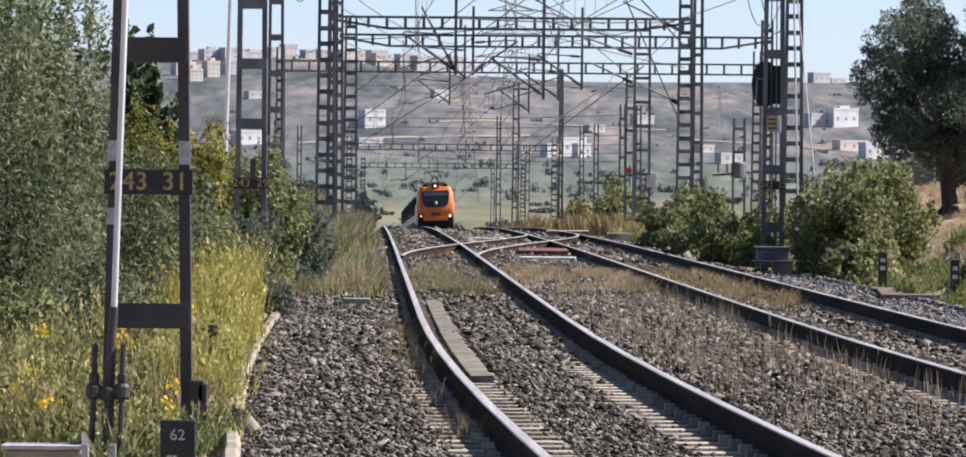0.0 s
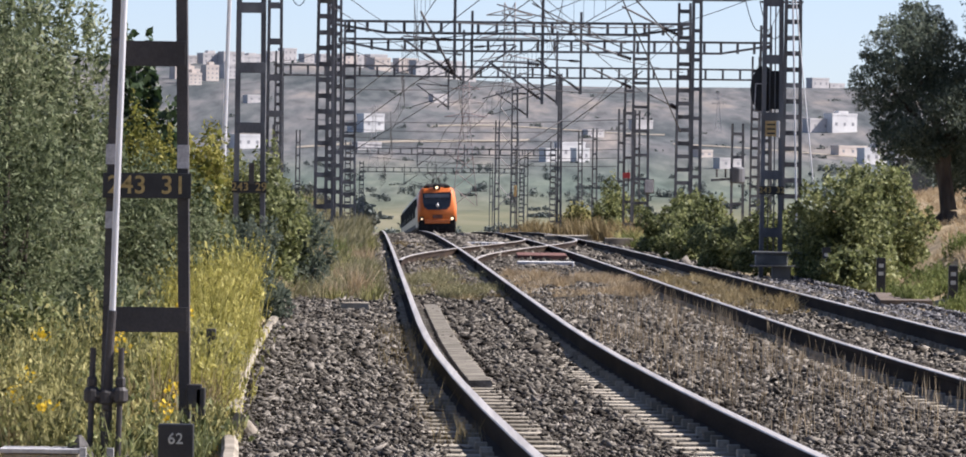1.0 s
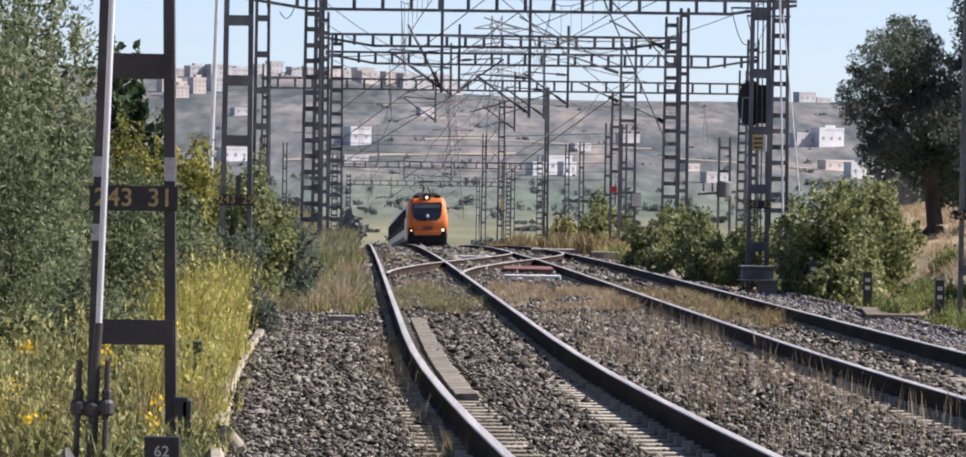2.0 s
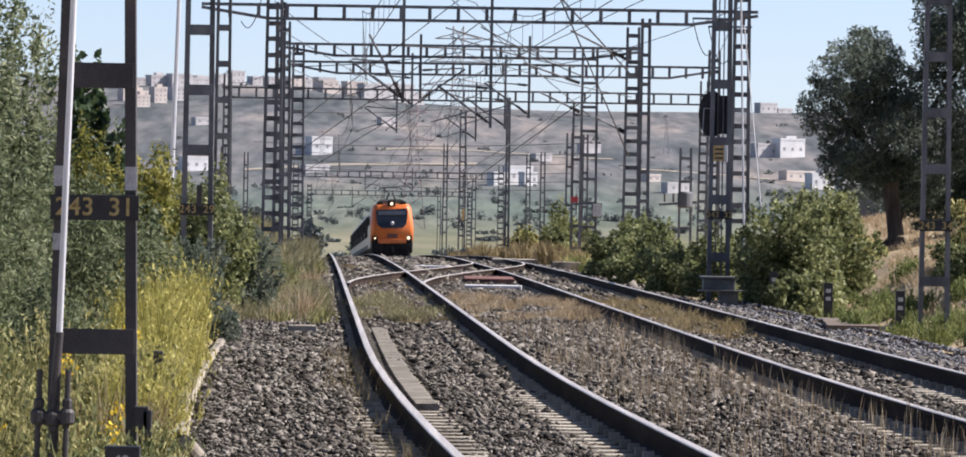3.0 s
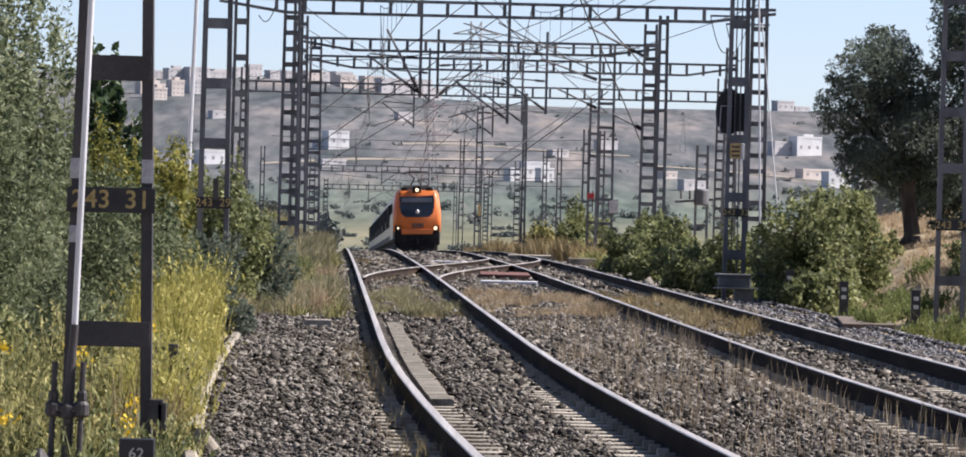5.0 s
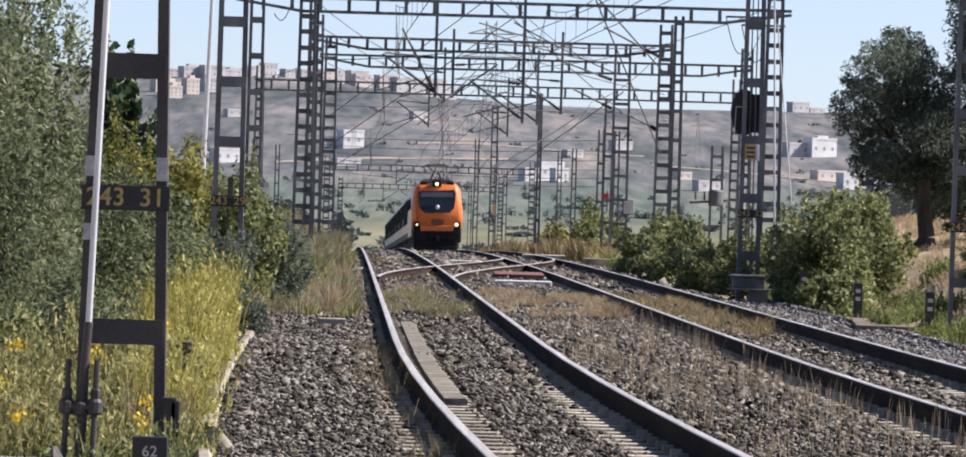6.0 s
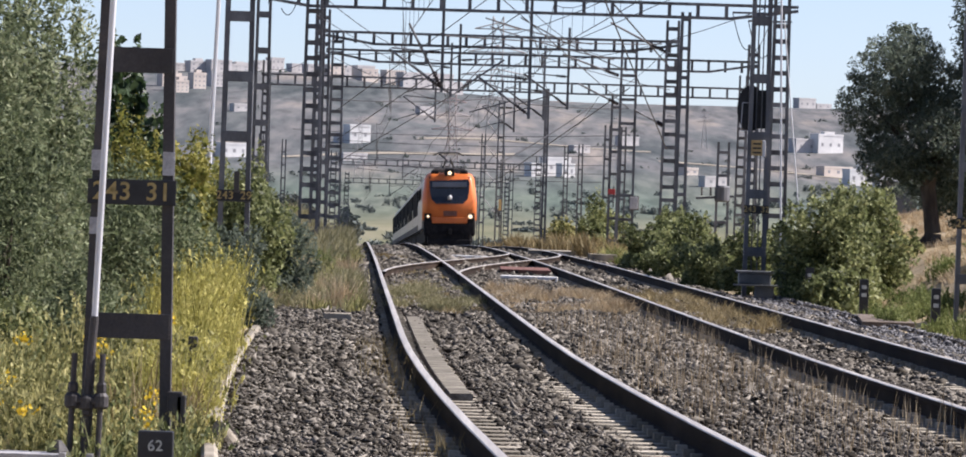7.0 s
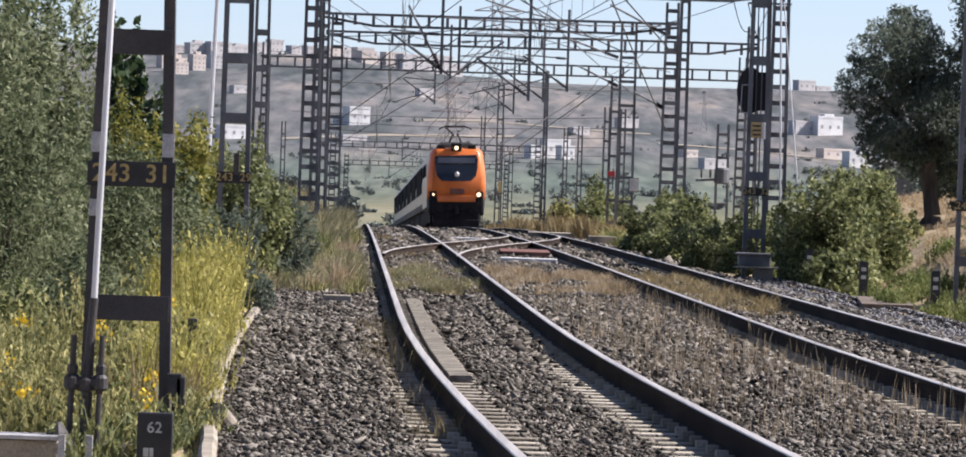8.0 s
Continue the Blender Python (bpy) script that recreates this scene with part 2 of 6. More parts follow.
M_RAIL = shader("rusty rail", [(0.3, (0.020, 0.014, 0.011)), (0.55, (0.034, 0.024, 0.018)), (0.75, (0.064, 0.045, 0.033))], 3, 6, 0.85, bump=0.25, stretch=(1, 0.2, 1), spec=0.1)
M_HEAD = shader("polished rail head", [(0.3, (0.44, 0.40, 0.35)), (0.7, (0.66, 0.61, 0.54))], 2, 4, 0.42, metal=0.45, stretch=(6, 0.1, 1), fine=0.15, fine_scale=9)
M_CONCRETE = shader("sleeper concrete", [(0.3, (0.16, 0.14, 0.105)), (0.5, (0.28, 0.25, 0.195)), (0.7, (0.40, 0.36, 0.29))], 3, 6, 0.9, bump=0.4, obj_random=0.35, fine=0.2)
M_KERB = shader("weathered concrete", [(0.3, (0.16, 0.14, 0.105)), (0.5, (0.27, 0.24, 0.19)), (0.72, (0.38, 0.345, 0.28))], 2.5, 8, 0.92, bump=0.5, fine=0.25)
M_PLANK = shader("stained concrete plank", [(0.3, (0.075, 0.068, 0.05)), (0.5, (0.16, 0.145, 0.115)), (0.72, (0.27, 0.245, 0.20))], 3.5, 9, 0.92, bump=0.6, fine=0.4, fine_scale=30)
M_CABINET = shader("grey cabinet paint", [(0.35, (0.10, 0.105, 0.11)), (0.65, (0.17, 0.175, 0.18))], 3, 6, 0.6, bump=0.1, fine=0.1)
M_STEEL = shader("weathered galvanised steel", [(0.3, (0.055, 0.057, 0.063)), (0.5, (0.108, 0.112, 0.122)), (0.7, (0.175, 0.18, 0.192))], 3, 7, 0.62, metal=0.25, bump=0.15, fine=0.15, stretch=(1, 1, 0.3), obj_random=0.15)
M_STEEL_DARK = shader("dark weathered steel", [(0.3, (0.028, 0.026, 0.027)), (0.6, (0.055, 0.05, 0.05)), (0.8, (0.10, 0.08, 0.07))], 3, 7, 0.6, bump=0.2, fine=0.2)
M_TUBE = shader("galvanised tube", [(0.3, (0.45, 0.46, 0.48)), (0.7, (0.68, 0.69, 0.71))], 5, 6, 0.5, metal=0.3, bump=0.1, stretch=(1, 1, 0.2))
M_BAND = shader("faded white paint", [(0.3, (0.30, 0.30, 0.31)), (0.7, (0.48, 0.48, 0.49))], 14, 6, 0.8, fine=0.2)
M_PLATE = shader("black enamel plate", [(0.3, (0.010, 0.011, 0.013)), (0.7, (0.025, 0.026, 0.03))], 8, 5, 0.5, fine=0.2)
M_DIGIT = shader("ochre painted digits", [(0.3, (0.26, 0.19, 0.07)), (0.7, (0.44, 0.34, 0.15))], 20, 5, 0.8)
M_CHALK = shader("chalky white digits", [(0.3, (0.32, 0.34, 0.33)), (0.7, (0.5, 0.52, 0.5))], 20, 5, 0.8)
M_WIRE = shader("oxidised copper wire", [(0.3, (0.035, 0.034, 0.036)), (0.7, (0.06, 0.058, 0.06))], 2, 3, 0.75, metal=0.1, spec=0.2)
M_INSUL = shader("brown insulator", [(0.3, (0.022, 0.017, 0.018)), (0.7, (0.045, 0.035, 0.034))], 5, 3, 0.5)
M_ORANGE = shader("orange train paint", [(0.3, (0.52, 0.125, 0.028)), (0.6, (0.62, 0.165, 0.036)), (0.8, (0.68, 0.20, 0.055))], 0.8, 5, 0.35, fine=0.06, fine_scale=6, rough_var=0.1)
M_CREAM = shader("grey train side", [(0.3, (0.44, 0.405, 0.345)), (0.7, (0.56, 0.52, 0.45))], 0.5, 5, 0.4, fine=0.1, fine_scale=4)
M_BLACK = shader("black underframe", [(0.3, (0.012, 0.012, 0.014)), (0.7, (0.026, 0.024, 0.024))], 2, 6, 0.75, bump=0.1, fine=0.3, fine_scale=8, spec=0.1)
M_ROOFGEAR = shader("dusty roof gear", [(0.3, (0.04, 0.037, 0.035)), (0.7, (0.11, 0.10, 0.09))], 3, 6, 0.7)
M_SCREEN = shader("dark windscreen", [(0.3, (0.010, 0.013, 0.018)), (0.7, (0.018, 0.022, 0.030))], 1, 3, 0.12, spec=0.7)
M_SIDEGLASS = shader("dusty side glass", [(0.3, (0.006, 0.007, 0.009)), (0.7, (0.014, 0.015, 0.018))], 1, 3, 0.8, spec=0.03)
M_LIGHT = lamp_glass("headlight", (1.0, 0.74, 0.44), 0.9)
M_LIGHT_LOW = lamp_glass("small headlight", (1.0, 0.72, 0.42), 0.8)
M_BADGE = shader("silver badge", [(0.3, (0.4, 0.4, 0.42)), (0.7, (0.6, 0.6, 0.62))], 5, 3, 0.4, metal=0.5)
M_BARK = shader("olive bark", [(0.3, (0.028, 0.021, 0.017)), (0.5, (0.06, 0.047, 0.037)), (0.7, (0.11, 0.09, 0.07))], 5, 8, 0.95, bump=1.0, bump_scale=18, stretch=(1, 1, 0.3))
M_OLIVE = shader("silvery olive leaves", [(0.2, (0.044, 0.060, 0.029)), (0.45, (0.118, 0.148, 0.074)), (0.62, (0.195, 0.228, 0.122)), (0.85, (0.33, 0.35, 0.215))], 0.9, 4, 0.7, island=0.6, through_light=0.4, spec=0.25)
M_TREE = shader("dark olive tree leaves", [(0.2, (0.058, 0.075, 0.058)), (0.5, (0.125, 0.155, 0.118)), (0.8, (0.23, 0.26, 0.20))], 0.9, 4, 0.7, island=0.45, through_light=0.48, spec=0.12)
M_SHRUB = shader("green shrub leaves", [(0.2, (0.055, 0.068, 0.026)), (0.5, (0.168, 0.195, 0.078)), (0.8, (0.36, 0.375, 0.175))], 1.1, 4, 0.6, island=0.6, through_light=0.42, spec=0.3)
M_LIME = shader("yellow-green leaves", [(0.2, (0.075, 0.09, 0.018)), (0.5, (0.18, 0.185, 0.04)), (0.8, (0.32, 0.29, 0.08))], 1.2, 4, 0.65, island=0.55, through_light=0.4, spec=0.25)
M_FRESH = shader("fresh green weeds", [(0.2, (0.06, 0.082, 0.022)), (0.5, (0.155, 0.19, 0.06)), (0.8, (0.30, 0.325, 0.13))], 1.2, 4, 0.7, island=0.55, through_light=0.4, spec=0.2)
M_DARKLEAF = shader("dark broad leaves", [(0.2, (0.014, 0.03, 0.012)), (0.5, (0.034, 0.062, 0.024)), (0.85, (0.08, 0.12, 0.05))], 1.2, 4, 0.5, island=0.5, through_light=0.25, spec=0.4)
M_BROOM = shader("yellow broom stems", [(0.2, (0.16, 0.15, 0.035)), (0.5, (0.40, 0.375, 0.10)), (0.8, (0.66, 0.60, 0.22))], 1.5, 4, 0.8, island=0.65, through_light=0.4, spec=0.2)
M_WEED = shader("green weeds", [(0.2, (0.085, 0.09, 0.030)), (0.5, (0.28, 0.27, 0.105)), (0.8, (0.56, 0.52, 0.24))], 1.2, 4, 0.8, island=0.7, through_light=0.45, spec=0.2)
M_DRY = shader("dry grass", [(0.2, (0.16, 0.12, 0.055)), (0.5, (0.30, 0.235, 0.12)), (0.8, (0.46, 0.38, 0.22))], 1.2, 4, 0.9, island=0.6, through_light=0.3, spec=0.15)
M_DRYGREEN = shader("pale half-dry grass", [(0.2, (0.15, 0.145, 0.07)), (0.5, (0.29, 0.27, 0.145)), (0.8, (0.46, 0.42, 0.26))], 1.2, 4, 0.9, island=0.6, through_light=0.3, spec=0.15)
M_STRAW = shader("bleached straw", [(0.2, (0.28, 0.205, 0.115)), (0.5, (0.46, 0.36, 0.225)), (0.8, (0.62, 0.51, 0.35))], 1.2, 4, 0.9, island=0.5, through_light=0.3, spec=0.15)
M_FLOWER = shader("yellow flowers", [(0.3, (0.55, 0.38, 0.02)), (0.7, (0.72, 0.52, 0.04))], 5, 3, 0.8, island=0.4, through_light=0.3)
# Far foliage: base colour lightened and greyed to carry the haze.
M_FARLEAF_HAZY = shader("far tree leaves with haze", [(0.2, (0.12, 0.142, 0.135)), (0.5, (0.155, 0.175, 0.162)), (0.8, (0.195, 0.215, 0.19))], 0.2, 4, 0.9, island=0.5, spec=0.1)
M_WHITEWALL = shader("whitewashed wall", [(0.3, (0.52, 0.52, 0.52)), (0.7, (0.68, 0.675, 0.66))], 0.2, 6, 0.9, fine=0.06, fine_scale=1.0)
M_OCHREWALL = shader("ochre rendered wall", [(0.3, (0.50, 0.435, 0.39)), (0.7, (0.60, 0.54, 0.48))], 0.15, 6, 0.9, fine=0.08, fine_scale=1.0)
M_GREYWALL = shader("grey rendered wall", [(0.3, (0.42, 0.405, 0.40)), (0.7, (0.54, 0.52, 0.51))], 0.15, 6, 0.9, fine=0.08, fine_scale=1.0)
M_PANE = shader("far window glass", [(0.3, (0.22, 0.22, 0.23)), (0.7, (0.32, 0.32, 0.33))], 0.3, 3, 0.3)
M_PYLON = shader("pale pylon steel", [(0.3, (0.30, 0.28, 0.28)), (0.7, (0.40, 0.375, 0.37))], 0.2, 3, 0.7)
M_PYLON_RED = shader("red and white pylon paint", [(0.40, (0.34, 0.20, 0.19)), (0.6, (0.40, 0.35, 0.35))], 0.12, 2, 0.7, stretch=(0, 0, 1))
M_RUST = shader("rust red steel", [(0.3, (0.10, 0.045, 0.035)), (0.7, (0.19, 0.09, 0.07))], 3, 6, 0.85, bump=0.2, fine=0.2)
M_STONE = shader("tan stone", [(0.3, (0.08, 0.062, 0.048)), (0.5, (0.14, 0.112, 0.088)), (0.7, (0.21, 0.17, 0.135))], 3, 7, 0.9, bump=0.5, fine=0.2)
M_REDPAINT = shader("red enamel", [(0.3, (0.30, 0.025, 0.03)), (0.7, (0.42, 0.05, 0.05))], 8, 4, 0.6)
M_TARP = shader("blue tarpaulin", [(0.3, (0.045, 0.065, 0.12)), (0.7, (0.08, 0.11, 0.18))], 2, 5, 0.7, bump=0.2)
M_LABEL = shader("yellow label plate", [(0.3, (0.40, 0.27, 0.11)), (0.7, (0.52, 0.37, 0.17))], 14, 4, 0.7)
M_WALLGREY = shader("dark grey render", [(0.3, (0.10, 0.105, 0.115)), (0.7, (0.155, 0.16, 0.17))], 1.2, 6, 0.9, fine=0.12)



# ---- ground ----
def build_ground():
    ys = np.concatenate([np.arange(-400, 20, 20), np.arange(20, 130, 1.0), np.arange(130, 300, 4.0), np.arange(300, 1300, 40.0), np.arange(1300, 3000, 25), np.arange(3000, 4901, 300)])
    ts = np.concatenate([-np.geomspace(1200, 12, 26), np.arange(-11, 15.1, 0.5), np.geomspace(16, 1200, 26)])
    Y, U = np.meshgrid(ys, ts, indexing="ij")
    fan = np.where(Y > 1000, 1 + (Y - 1000) / 2600.0, 1.0)
    X = U * fan + x_left(np.minimum(Y, 700))
    Z = ground_z(X, Y)
    n = len(ts)
    i, j = np.meshgrid(np.arange(len(ys) - 1), np.arange(n - 1), indexing="ij")
    a = (i * n + j).ravel()
    faces = np.stack([a, a + 1, a + n + 1, a + n], 1)
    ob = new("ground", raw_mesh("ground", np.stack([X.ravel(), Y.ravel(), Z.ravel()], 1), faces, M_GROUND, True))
    tagged(ob, "dry grassy trackside land rising to a distant scrub hill", "ground", kind="structure")


build_ground()


# ---- tracks ----
RAIL = [(-0.075, -0.172), (0.075, -0.172), (0.075, -0.160), (0.012, -0.142), (0.010, -0.048), (0.036, -0.036), (0.036, -0.004),
        (-0.036, -0.004), (-0.036, -0.036), (-0.010, -0.048), (-0.012, -0.142), (-0.075, -0.160)]
HEAD = [(-0.034, -0.008), (0.034, -0.008), (0.034, -0.002), (0.028, 0.003), (-0.028, 0.003), (-0.034, -0.002)]
GAUGE = 1.505
TIE = 0.60
NEAR, TIES_FAR = 27.0, 152.0


def rail_pair(tr, xf, y0, y1, gauge=GAUGE):
    ys = [y0 + (y1 - y0) * (i / 70.0) ** 1.3 for i in range(71)] if y1 > 200 else list(np.linspace(y0, y1, 40))
    for side in (-1, 1):
        pts = [(float(xf(y)) + side * gauge / 2, float(y), float(rail_z(y))) for y in ys]
        r = part("rail", sweep(bmesh.new(), pts, RAIL), M_RAIL, tr, "rusty steel rail")
        part("rail_head", sweep(bmesh.new(), pts, HEAD), M_HEAD, r, "polished running surface")


def sleeper_mesh():
    bm = bmesh.new()
    for s in (-1, 1):
        x = s * GAUGE / 2
        box(bm, x - 0.42, -0.105, -0.2, x + 0.42, 0.105, 0.0, 0.012)
        for k in (-1, 1):
            box(bm, x + k * 0.11 - 0.035, -0.06, 0.0, x + k * 0.11 + 0.035, 0.06, 0.045)
    beam(bm, (-0.5, 0, -0.1), (0.5, 0, -0.1), 0.1, 0.06)
    return mesh_of(bm, M_CONCRETE)


SLEEPER = sleeper_mesh()


def build_track(xf, label):
    tr = thing("railway_track", 0, 0, 0, label, "railway track", "railway tracks")
    rail_pair(tr, xf, 20.0, 640.0)
    rng = random.Random(7)
    y = NEAR
    while y < TIES_FAR:
        ob = new("sleeper", SLEEPER)
        ob.parent = tr
        ob.matrix_basis = pose(float(xf(y)) + rng.uniform(-0.012, 0.012), y + rng.uniform(-0.02, 0.02), float(rail_z(y)) - 0.172, 0, 0,
                               math.degrees(math.atan2(-float(xf(y + 1) - xf(y - 1)), 2.0)) + rng.uniform(-0.5, 0.5))
        y += TIE
    return tr


build_track(x_left, "curving ballasted railway track on concrete block sleepers")
build_track(x_right, "straight ballasted main track on concrete block sleepers")


def x_cross(y):
    return x_left(y) + 3.82 * smooth_step((np.asarray(y, float) - 101.0) / 56.0)


crossover = thing("crossover_track", 0, 0, 0, "crossover rails linking the two main tracks", "railway track", "railway tracks")
rail_pair(crossover, x_cross, 103.5, 156.0, 1.40)


# ---- ballast ----
def bed():
    ys = np.concatenate([np.arange(22, 120, 2.0), np.arange(120, 660, 8.0)])
    us = np.array([-2.6, -2.25, -1.35, -0.75, 0, 0.75, 1.4, 2.4, 3.07, 3.82, 4.57, 5.4, 5.75, 6.5])
    dz = np.array([-0.36, -0.155, -0.165, -0.215, -0.19, -0.215, -0.165, -0.16, -0.215, -0.20, -0.215, -0.18, -0.24, -0.52])
    Y, U = np.meshgrid(ys, us, indexing="ij")
    X = x_left(Y) + U
    Z = rail_z(Y) + dz[None, :] + 0.012 * np.sin(Y * 1.7 + U * 3)
    n = len(us)
    i, j = np.meshgrid(np.arange(len(ys) - 1), np.arange(n - 1), indexing="ij")
    a = (i * n + j).ravel()
    ob = new("ballast_bed", raw_mesh("ballast_bed", np.stack([X.ravel(), Y.ravel(), Z.ravel()], 1), np.stack([a, a + 1, a + n + 1, a + n], 1), M_BED, True))
    tagged(ob, "brown crushed stone bed under the tracks", "ballast", kind="structure")

    def height(u, y):
        return rail_z(y) + np.interp(u, us, dz)
    return height


bed_height = bed()


def scatter_stones(name, n, place, size, material, label, seed):
    """Loose crushed stones, each a crooked eight-sided lump."""
    rng = np.random.default_rng(seed)
    x, y, z = place(rng, n)
    n = len(x)
    base = np.array([[1, 0, 0], [-1, 0, 0], [0, 1, 0], [0, -1, 0], [0, 0, 1], [0, 0, -1]], float)
    tri = np.array([[0, 2, 4], [2, 1, 4], [1, 3, 4], [3, 0, 4], [2, 0, 5], [1, 2, 5], [3, 1, 5], [0, 3, 5]])
    v = base[None] + rng.uniform(-0.62, 0.62, (n, 6, 3))
    s = (size * np.clip(y / 45.0, 0.72, 1.25))[:, None, None] * rng.lognormal(0, 0.32, (n, 1, 1)) * np.array([1.0, 1.0, 0.72])[None, None]
    v = v * s * np.stack([rng.uniform(0.8, 1.9, n), np.ones(n), rng.uniform(0.45, 1.1, n)], 1)[:, None, :]
    w = rng.uniform(0, 2 * np.pi, n)
    tilt = rng.uniform(-1.1, 1.1, n)
    c, sn = np.cos(tilt)[:, None], np.sin(tilt)[:, None]
    v = np.stack([v[..., 0], v[..., 1] * c - v[..., 2] * sn, v[..., 1] * sn + v[..., 2] * c], -1)
    c, sn = np.cos(w)[:, None], np.sin(w)[:, None]
    v = np.stack([v[..., 0] * c - v[..., 1] * sn, v[..., 0] * sn + v[..., 1] * c, v[..., 2]], -1)
    v = v + np.stack([x, y, z], 1)[:, None, :]
    f = tri[None] + (np.arange(n) * 6)[:, None, None]
    ob = new(name, raw_mesh(name, v.reshape(-1, 3), f.reshape(-1, 3), material))
    tagged(ob, label, "ballast", kind="stuff")


def on_bed(rng, n):
    y = 27 + (118 - 27) * rng.random(n) ** 1.75
    u = rng.uniform(-2.32, 6.3, n)
    d = np.minimum(np.abs(np.abs(u) - GAUGE / 2), np.abs(np.abs(u - 3.82) - GAUGE / 2))
    bare = (u > -0.66) & (u < -0.3) & (y < 71) & (y > 43)
    keep = (d > 0.34) | ((d > 0.2) & (rng.random(n) < np.clip((y - 36) / 26, 0.10, 0.9))) | ((d > 0.1) & (rng.random(n) < 0.06))
    ends = ((u > 2.66) & (u < 2.98)) | ((u > 4.14) & (u < 4.46))
    keep &= ~bare | (rng.random(n) < 0.10)
    keep &= ~ends | (rng.random(n) < 0.22)
    y, u, d = y[keep], u[keep], d[keep]
    over = (d < 0.46) & ((y > 52) | ((u < -1.0) & (y > 42)))
    z = np.where(over, np.maximum(bed_height(u, y), rail_z(y) - 0.172), bed_height(u, y))
    return x_left(y) + u, y, z + rng.uniform(-0.015, 0.03, len(y))


def on_right_shoulder(rng, n):
    y = 40 + 62 * rng.random(n) ** 1.4
    u = rng.uniform(5.2, 7.4, n)
    x = x_left(y) + u
    return x, y, np.maximum(bed_height(u, y), ground_z(x, y)) + rng.uniform(-0.01, 0.03, n)


scatter_stones("ballast_stones", 250000, on_bed, 0.0215, M_BALLAST, "loose brown crushed stone ballast between the rails", 3)
def on_far_bed(rng, n):
    y = rng.uniform(112, 215, n)
    u = rng.uniform(-2.3, 6.2, n)
    return x_left(y) + u, y, bed_height(u, y) + rng.uniform(-0.02, 0.03, n)


scatter_stones("far_ballast_stones", 42000, on_far_bed, 0.045, M_BALLAST, "brown crushed stone ballast round the crossover", 6)
scatter_stones("grey_ballast_stones", 34000, on_right_shoulder, 0.019, M_BALLAST_GREY, "fresh grey crushed stone on the track shoulder", 4)


def planks():
    """Concrete planks laid along the inner side of the curving rail."""
    rng = random.Random(12)
    y = 43.6
    while y < 70:
        b = y + rng.uniform(4.2, 5.6)
        pk = thing("concrete_plank", 0, 0, 0, "flat weathered concrete plank lying along the rail", "plank", "planks along the rail")
        pts = [(float(x_left(q)) - 0.475 + rng.uniform(-0.003, 0.003), float(q), float(rail_z(q)) - 0.125) for q in np.linspace(y + 0.02, b, 8)]
        part("plank", sweep(bmesh.new(), pts, [(-0.095, -0.12), (0.095, -0.12), (0.095, -0.015), (0.08, 0.0), (-0.085, -0.004), (-0.095, -0.015)]), M_PLANK, pk)
        y = b


planks()


# ---- concrete edging along the ballast ----
def edging():
    rng = random.Random(5)
    ed = thing("concrete_edging", 0, 0, 0, "weathered pale concrete edging along the ballast, broken in places", "kerb")
    y = 27.0
    while y < 84:
        length = rng.uniform(2.6, 3.4)
        if 33.4 < y < 34.0:
            y += 0.35
        a, b = y + 0.015, y + length
        pts = [(float(kerb_x(q)) + rng.uniform(-0.004, 0.004), float(q), float(rail_z(q)) - 0.10 + rng.uniform(-0.008, 0.008)) for q in np.linspace(a, b, 7)]
        part("edging_block", sweep(bmesh.new(), pts, [(-0.05, -0.3), (0.05, -0.3), (0.05, -0.03), (0.025, 0.0), (-0.03, 0.0), (-0.05, -0.025)]), M_KERB, ed)
        y = b
    bm = bmesh.new()
    lathe(bm, [(0.05, 0), (0.062, 0.02), (0.065, 0.62), (0.058, 0.66)], 14)
    part("broken_pipe", bm, M_KERB, ed, "short broken concrete pipe", at=pose(-1.50, 34.1, 0.0, 78, 0, -6))


edging()


# ---- masts ----
def digits(text, size, material, parent, x, y, z, name="digit"):
    """Painted figures, each a mesh of its own, upright and facing the camera's side."""
    steps = [0.27 if ch == " " else 0.52 for ch in text]
    for i, ch in enumerate(text):
        if ch == " ":
            continue
        cu = bpy.data.curves.new("text", "FONT")
        cu.body, cu.size, cu.extrude, cu.offset = ch, size, 0.004, size * 0.012
        cu.align_x, cu.align_y = "CENTER", "CENTER"
        tmp = bpy.data.objects.new("text", cu)
        scene.collection.objects.link(tmp)
        bpy.context.view_layer.update()
        me = bpy.data.meshes.new_from_object(tmp.evaluated_get(bpy.context.evaluated_depsgraph_get()))
        bpy.data.objects.remove(tmp)
        me.materials.clear()
        me.materials.append(material)
        ob = new(name, me)
        ob.parent = parent
        ob.matrix_basis = pose(x + (sum(steps[:i]) + steps[i] / 2 - sum(steps) / 2) * size, y, z, 90, 0, 0)


def channel(bm, a, b, w, d, side):
    """A U-shaped steel section from a to b, open towards side."""
    t = 0.012
    ring = [(0, -d / 2), (side * w, -d / 2), (side * w, -d / 2 + t), (side * t, -d / 2 + t), (side * t, d / 2 - t), (side * w, d / 2 - t), (side * w, d / 2), (0, d / 2)]
    lo, hi = ([bm.verts.new(Vector(p) + Vector((x, y, 0))) for x, y in ring] for p in (a, b))
    for i in range(8):
        j = (i + 1) % 8
        bm.faces.new((lo[i], lo[j], hi[j], hi[i]))
    bm.faces.new(lo[::-1])
    bm.faces.new(hi)
    bmesh.ops.recalc_face_normals(bm, faces=bm.faces)
    return bm


